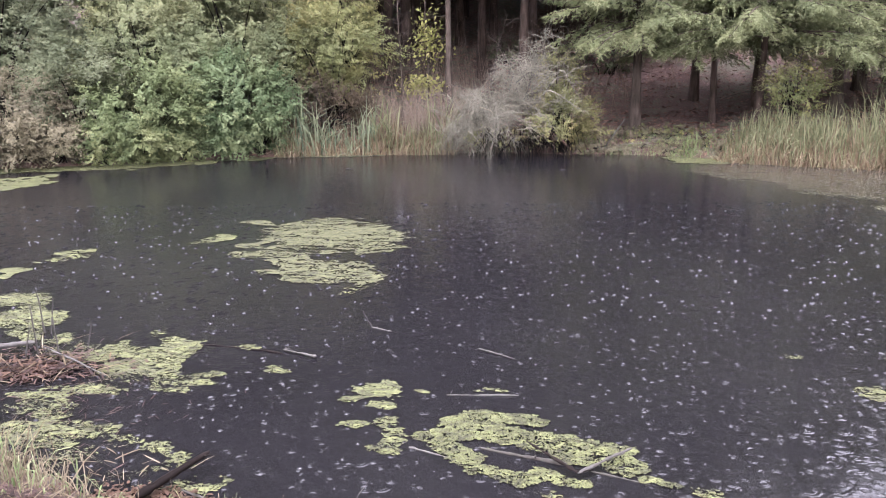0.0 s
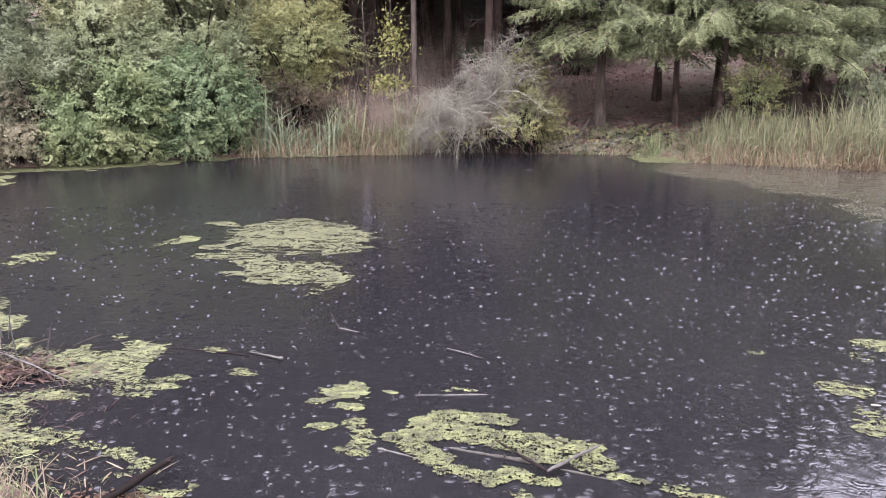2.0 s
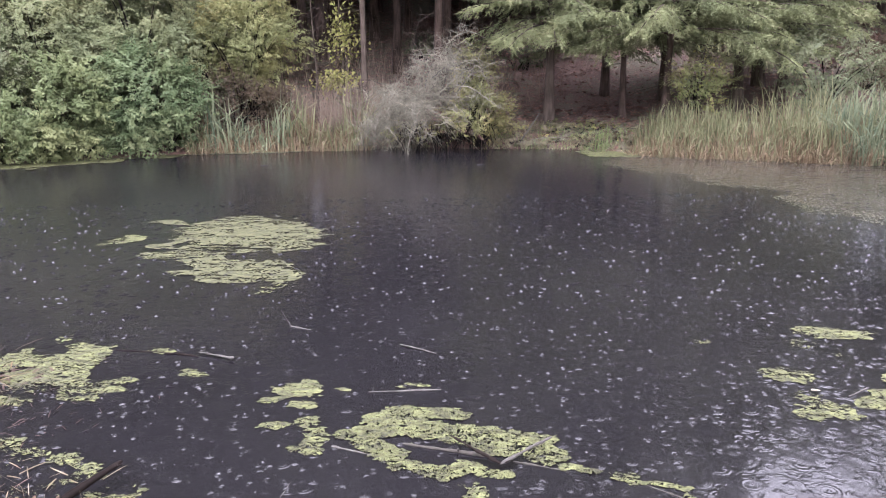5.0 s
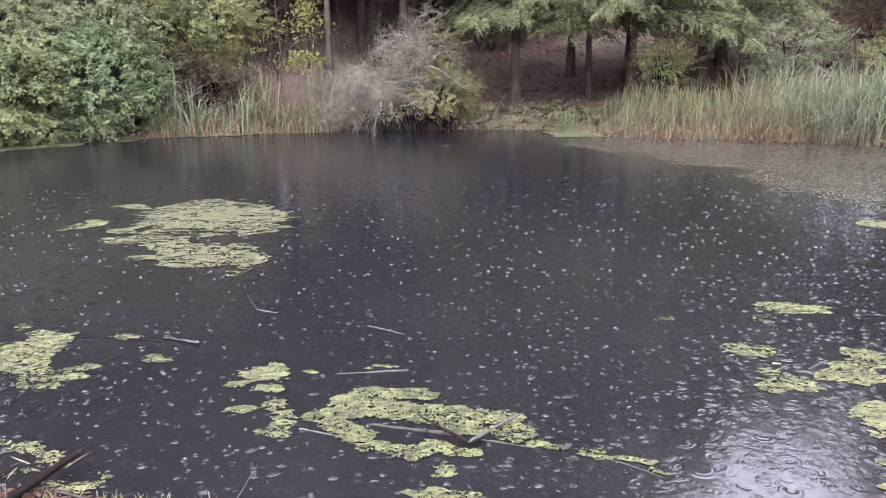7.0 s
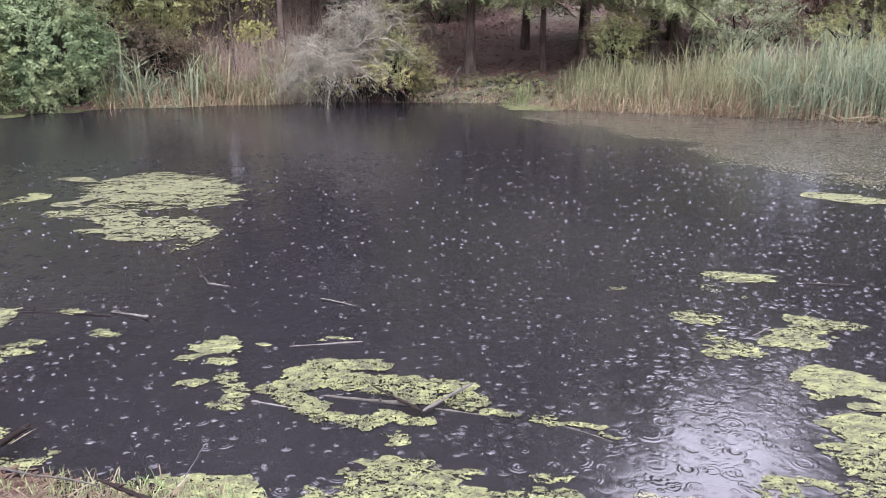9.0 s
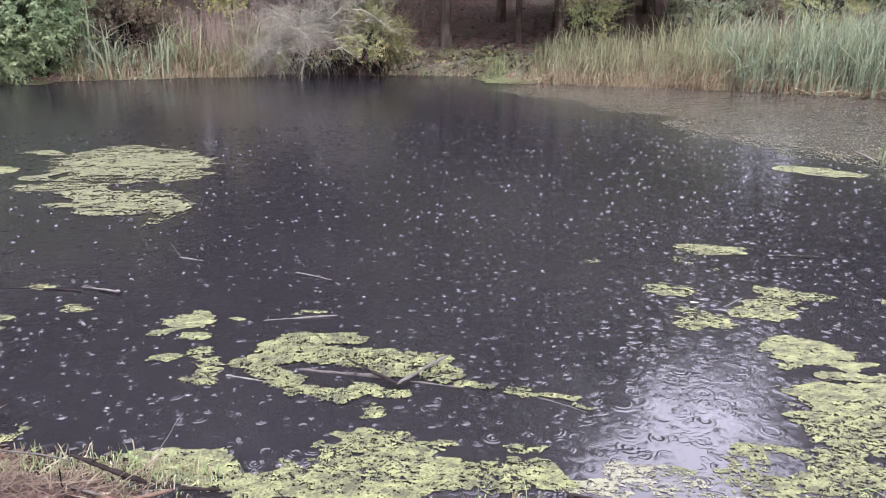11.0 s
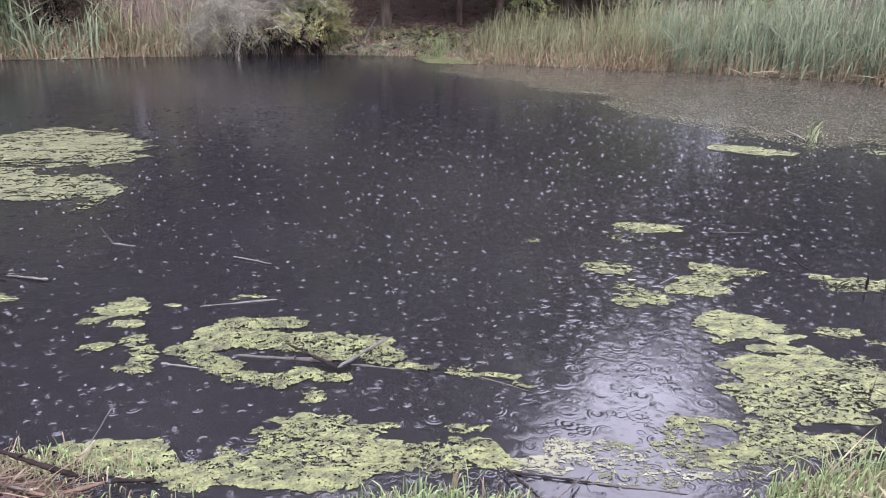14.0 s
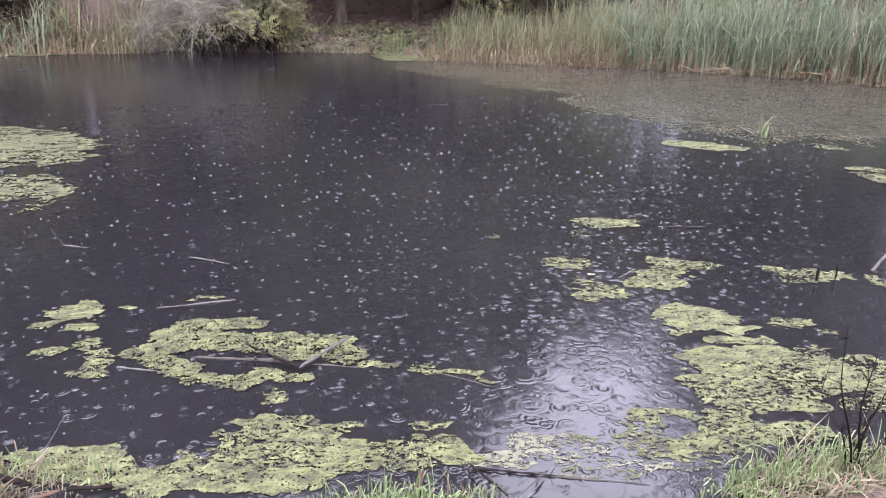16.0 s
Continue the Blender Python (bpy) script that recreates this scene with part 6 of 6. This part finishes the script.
# ---- saplings and undergrowth at the wood's edge ----
def sapling(label, x, y, h, mat, n, leaf, spots, lean=0.0):
    """A thin stem with side twigs and loose groups of leaves at given heights."""
    z0 = float(land(x, y))
    e = thing("sapling", label, "tree", at=(x, y, z0))
    s = np.linspace(0, 1, 9)
    P = np.stack([lean * s + 0.04 * np.sin(s * 7), 0.03 * np.sin(s * 5), h * s], -1)
    V, F = tubes(P[None], (0.022 * (1.15 - s))[None], 6)
    mesh_object("trunk", V, F, "bark", e)
    m = 46
    j = rng.uniform(0.25, 1, m)
    a = np.stack([np.interp(j, s, P[:, i]) for i in range(3)], -1)
    d = unit(rng.normal(0, 1, (m, 3)) * (1, 1, 0.3) + (0, 0, 0.45))
    q = np.linspace(0, 1, 4)
    Q = a[:, None] + d[:, None] * (rng.uniform(0.2, 0.75, m)[:, None] * q)[..., None] + np.cumsum(rng.normal(0, 0.02, (m, 4, 3)), 1)
    V, F = tubes(Q, 0.006 * (1.15 - q)[None].repeat(m, 0), 4)
    mesh_object("branchwork", V, F, "bark", e)
    for dx, dz, w, hh in spots:
        k = n
        C = np.array([dx, 0, dz]) + rng.normal(0, 1, (k, 3)) * (w, w, hh)
        D = unit(rng.normal(size=(k, 3)) + (0, 0, -0.5))
        V, F = leaves(C, D, unit(rng.normal(size=(k, 3)) + (0, -0.8, 0.5)), leaf * rng.uniform(0.6, 1.3, k), 0.6)
        mesh_object("crown", V, F, mat, e)


sapling("slim sapling with yellow autumn leaves", -0.1, 18.9, 4.0, "leaf_yellow", 420, 0.1, [(0.02, 2.05, 0.2, 0.34), (-0.15, 0.95, 0.26, 0.13)])
sapling("pale leafless sapling with thin side twigs", -0.72, 18.4, 4.2, "leaf_olive", 30, 0.06, [(-0.1, 2.2, 0.4, 0.5)])
sapling("small sapling with sparse yellow leaves behind the reeds", 7.85, 16.6, 1.9, "leaf_yellow", 130, 0.07, [(0.05, 1.25, 0.22, 0.3)])
sapling("dead bare sapling leaning in the wood", 1.3, 19.2, 2.6, "leaf_brown", 10, 0.05, [(0.2, 1.5, 0.3, 0.4)], 0.5)
for i in range(14):
    x, y = r2.uniform(-6, 22), r2.uniform(23.5, 34)
    bush("undergrowth", "dark low thicket in the shade under the firs", x, y, r2.uniform(0.7, 1.3), r2.uniform(0.5, 0.9), r2.uniform(0.5, 1.3), "needle_shaded" if i % 3 == 0 else "leaf_rust", 900, 0.11, 10, 0.1, "thicket", clumps=20)
for x, y, w, h, kind in ((14.2, 17.2, 1.1, 1.0, "leaf_olive"), (15.6, 18.6, 1.2, 1.2, "leaf_olive"), (16.9, 17.8, 1.2, 1.1, "leaf_olive"), (18.4, 19.4, 1.3, 1.4, "leaf_bramble"), (13.4, 19.0, 1.2, 1.3, "leaf_bramble"), (20.2, 21.0, 1.4, 1.5, "leaf_bramble"), (16.6, 21.6, 1.4, 1.3, "leaf_rust")):
    bush("undergrowth", "low brown thicket under the trees at the pond's corner", x, y, w, 0.8, h, kind, 2600, 0.075, 12, 0.0, "thicket", clumps=40)
for i in range(12):
    x, y = r2.uniform(-10, 26), r2.uniform(36, 48)
    bush("undergrowth", "dense dark young firs deep in the wood", x, y, r2.uniform(1.4, 2.4), 0.8, r2.uniform(2.2, 4.2), "needle_shaded", 700, 0.36, 8, 0.1, "thicket", clumps=26)
for x, y, rx, n in ((3.6, 16.8, 0.5, 900), (5.2, 16.7, 0.5, 1300), (4.6, 17.2, 0.7, 900), (6.0, 16.6, 0.4, 900), (3.4, 16.6, 0.4, 700)):
    bush("ground_ivy", "low green and brown ground cover on the far bank", x, y, rx, 0.3, 0.12, "leaf_grey" if x > 5 else "leaf_brown", n // 2, 0.045, 6, 0.02, "ground cover", clumps=30)


def forest_litter(n):
    """Fallen leaves, needles and bark lying over the far bank and the hill."""
    x, y = rng.uniform(-5, 27, n), 14.0 + 26 * rng.uniform(0, 1, n) ** 1.2
    ok = shore_distance(x, y) > 0.05
    x, y = x[ok], y[ok]
    k = len(x)
    az = rng.uniform(0, 2 * np.pi, k)
    D = np.stack([np.cos(az), np.sin(az), rng.normal(0, 0.25, k)], -1)
    N = unit(np.stack([rng.normal(0, 0.35, k), rng.normal(0, 0.35, k), np.ones(k)], -1))
    V, F = leaves(on_land(x, y) + (0, 0, 0.012), unit(D), N, rng.uniform(0.05, 0.13, k), 0.6)
    tagged(mesh_object("forest_litter", V, F, "leaf_fallen"), "brown fallen leaves scattered over the wooded bank", "litter", kind="stuff")


forest_litter(80000)
for i in range(64):
    x = r2.uniform(3.0, 6.4)
    y = float(shore_point(x, 0.0)[1]) + r2.uniform(0.25, 1.5)
    if i % 2:
        grass_tuft("small dull-green weeds on the far bank", x, y, 0.18, 0.12, 40, 0.2, 0.6, 0.012)
    else:
        bush("ground_ivy", "low green and brown ground cover on the far bank", x, y, 0.32, 0.25, 0.11, "leaf_olive" if i % 4 else "leaf_brown", 150, 0.05, 5, 0.02, "ground cover", clumps=16)
grass_tuft("lone tuft of long green blades in the cove", 5.45, 16.05, 0.08, 0.06, 26, 0.55, 0.2, 0.016)
grass_tuft("few green rush blades beside a floating stick", 7.6, 7.45, 0.05, 0.04, 16, 0.42, 0.3, 0.01)
for i in range(46):
    x = r2.uniform(3.0, 6.2)
    px, py = shore_point(x, r2.uniform(0.0, 0.35))
    if i % 3:
        grass_tuft("small dull-green weeds at the water's edge", px, py, 0.14, 0.08, 50, 0.2, 0.55, 0.012)
    else:
        bush("ground_ivy", "low green and brown ground cover on the far bank", px, py, 0.3, 0.2, 0.08, "leaf_brown", 160, 0.045, 5, 0.02, "ground cover", clumps=16)
for tx, ty in ((9.4, 43.0), (11.2, 43.5), (12.9, 43.0), (14.6, 43.6), (10.4, 38.5), (12.2, 38.0)):
    conifer("dense fir added to fill gaps far up the wooded hill", tx, ty, 20.0, 0.15, 1.5, 0, 3.2, 70, 0, "needle_shaded", "bark_dark", dead=0)
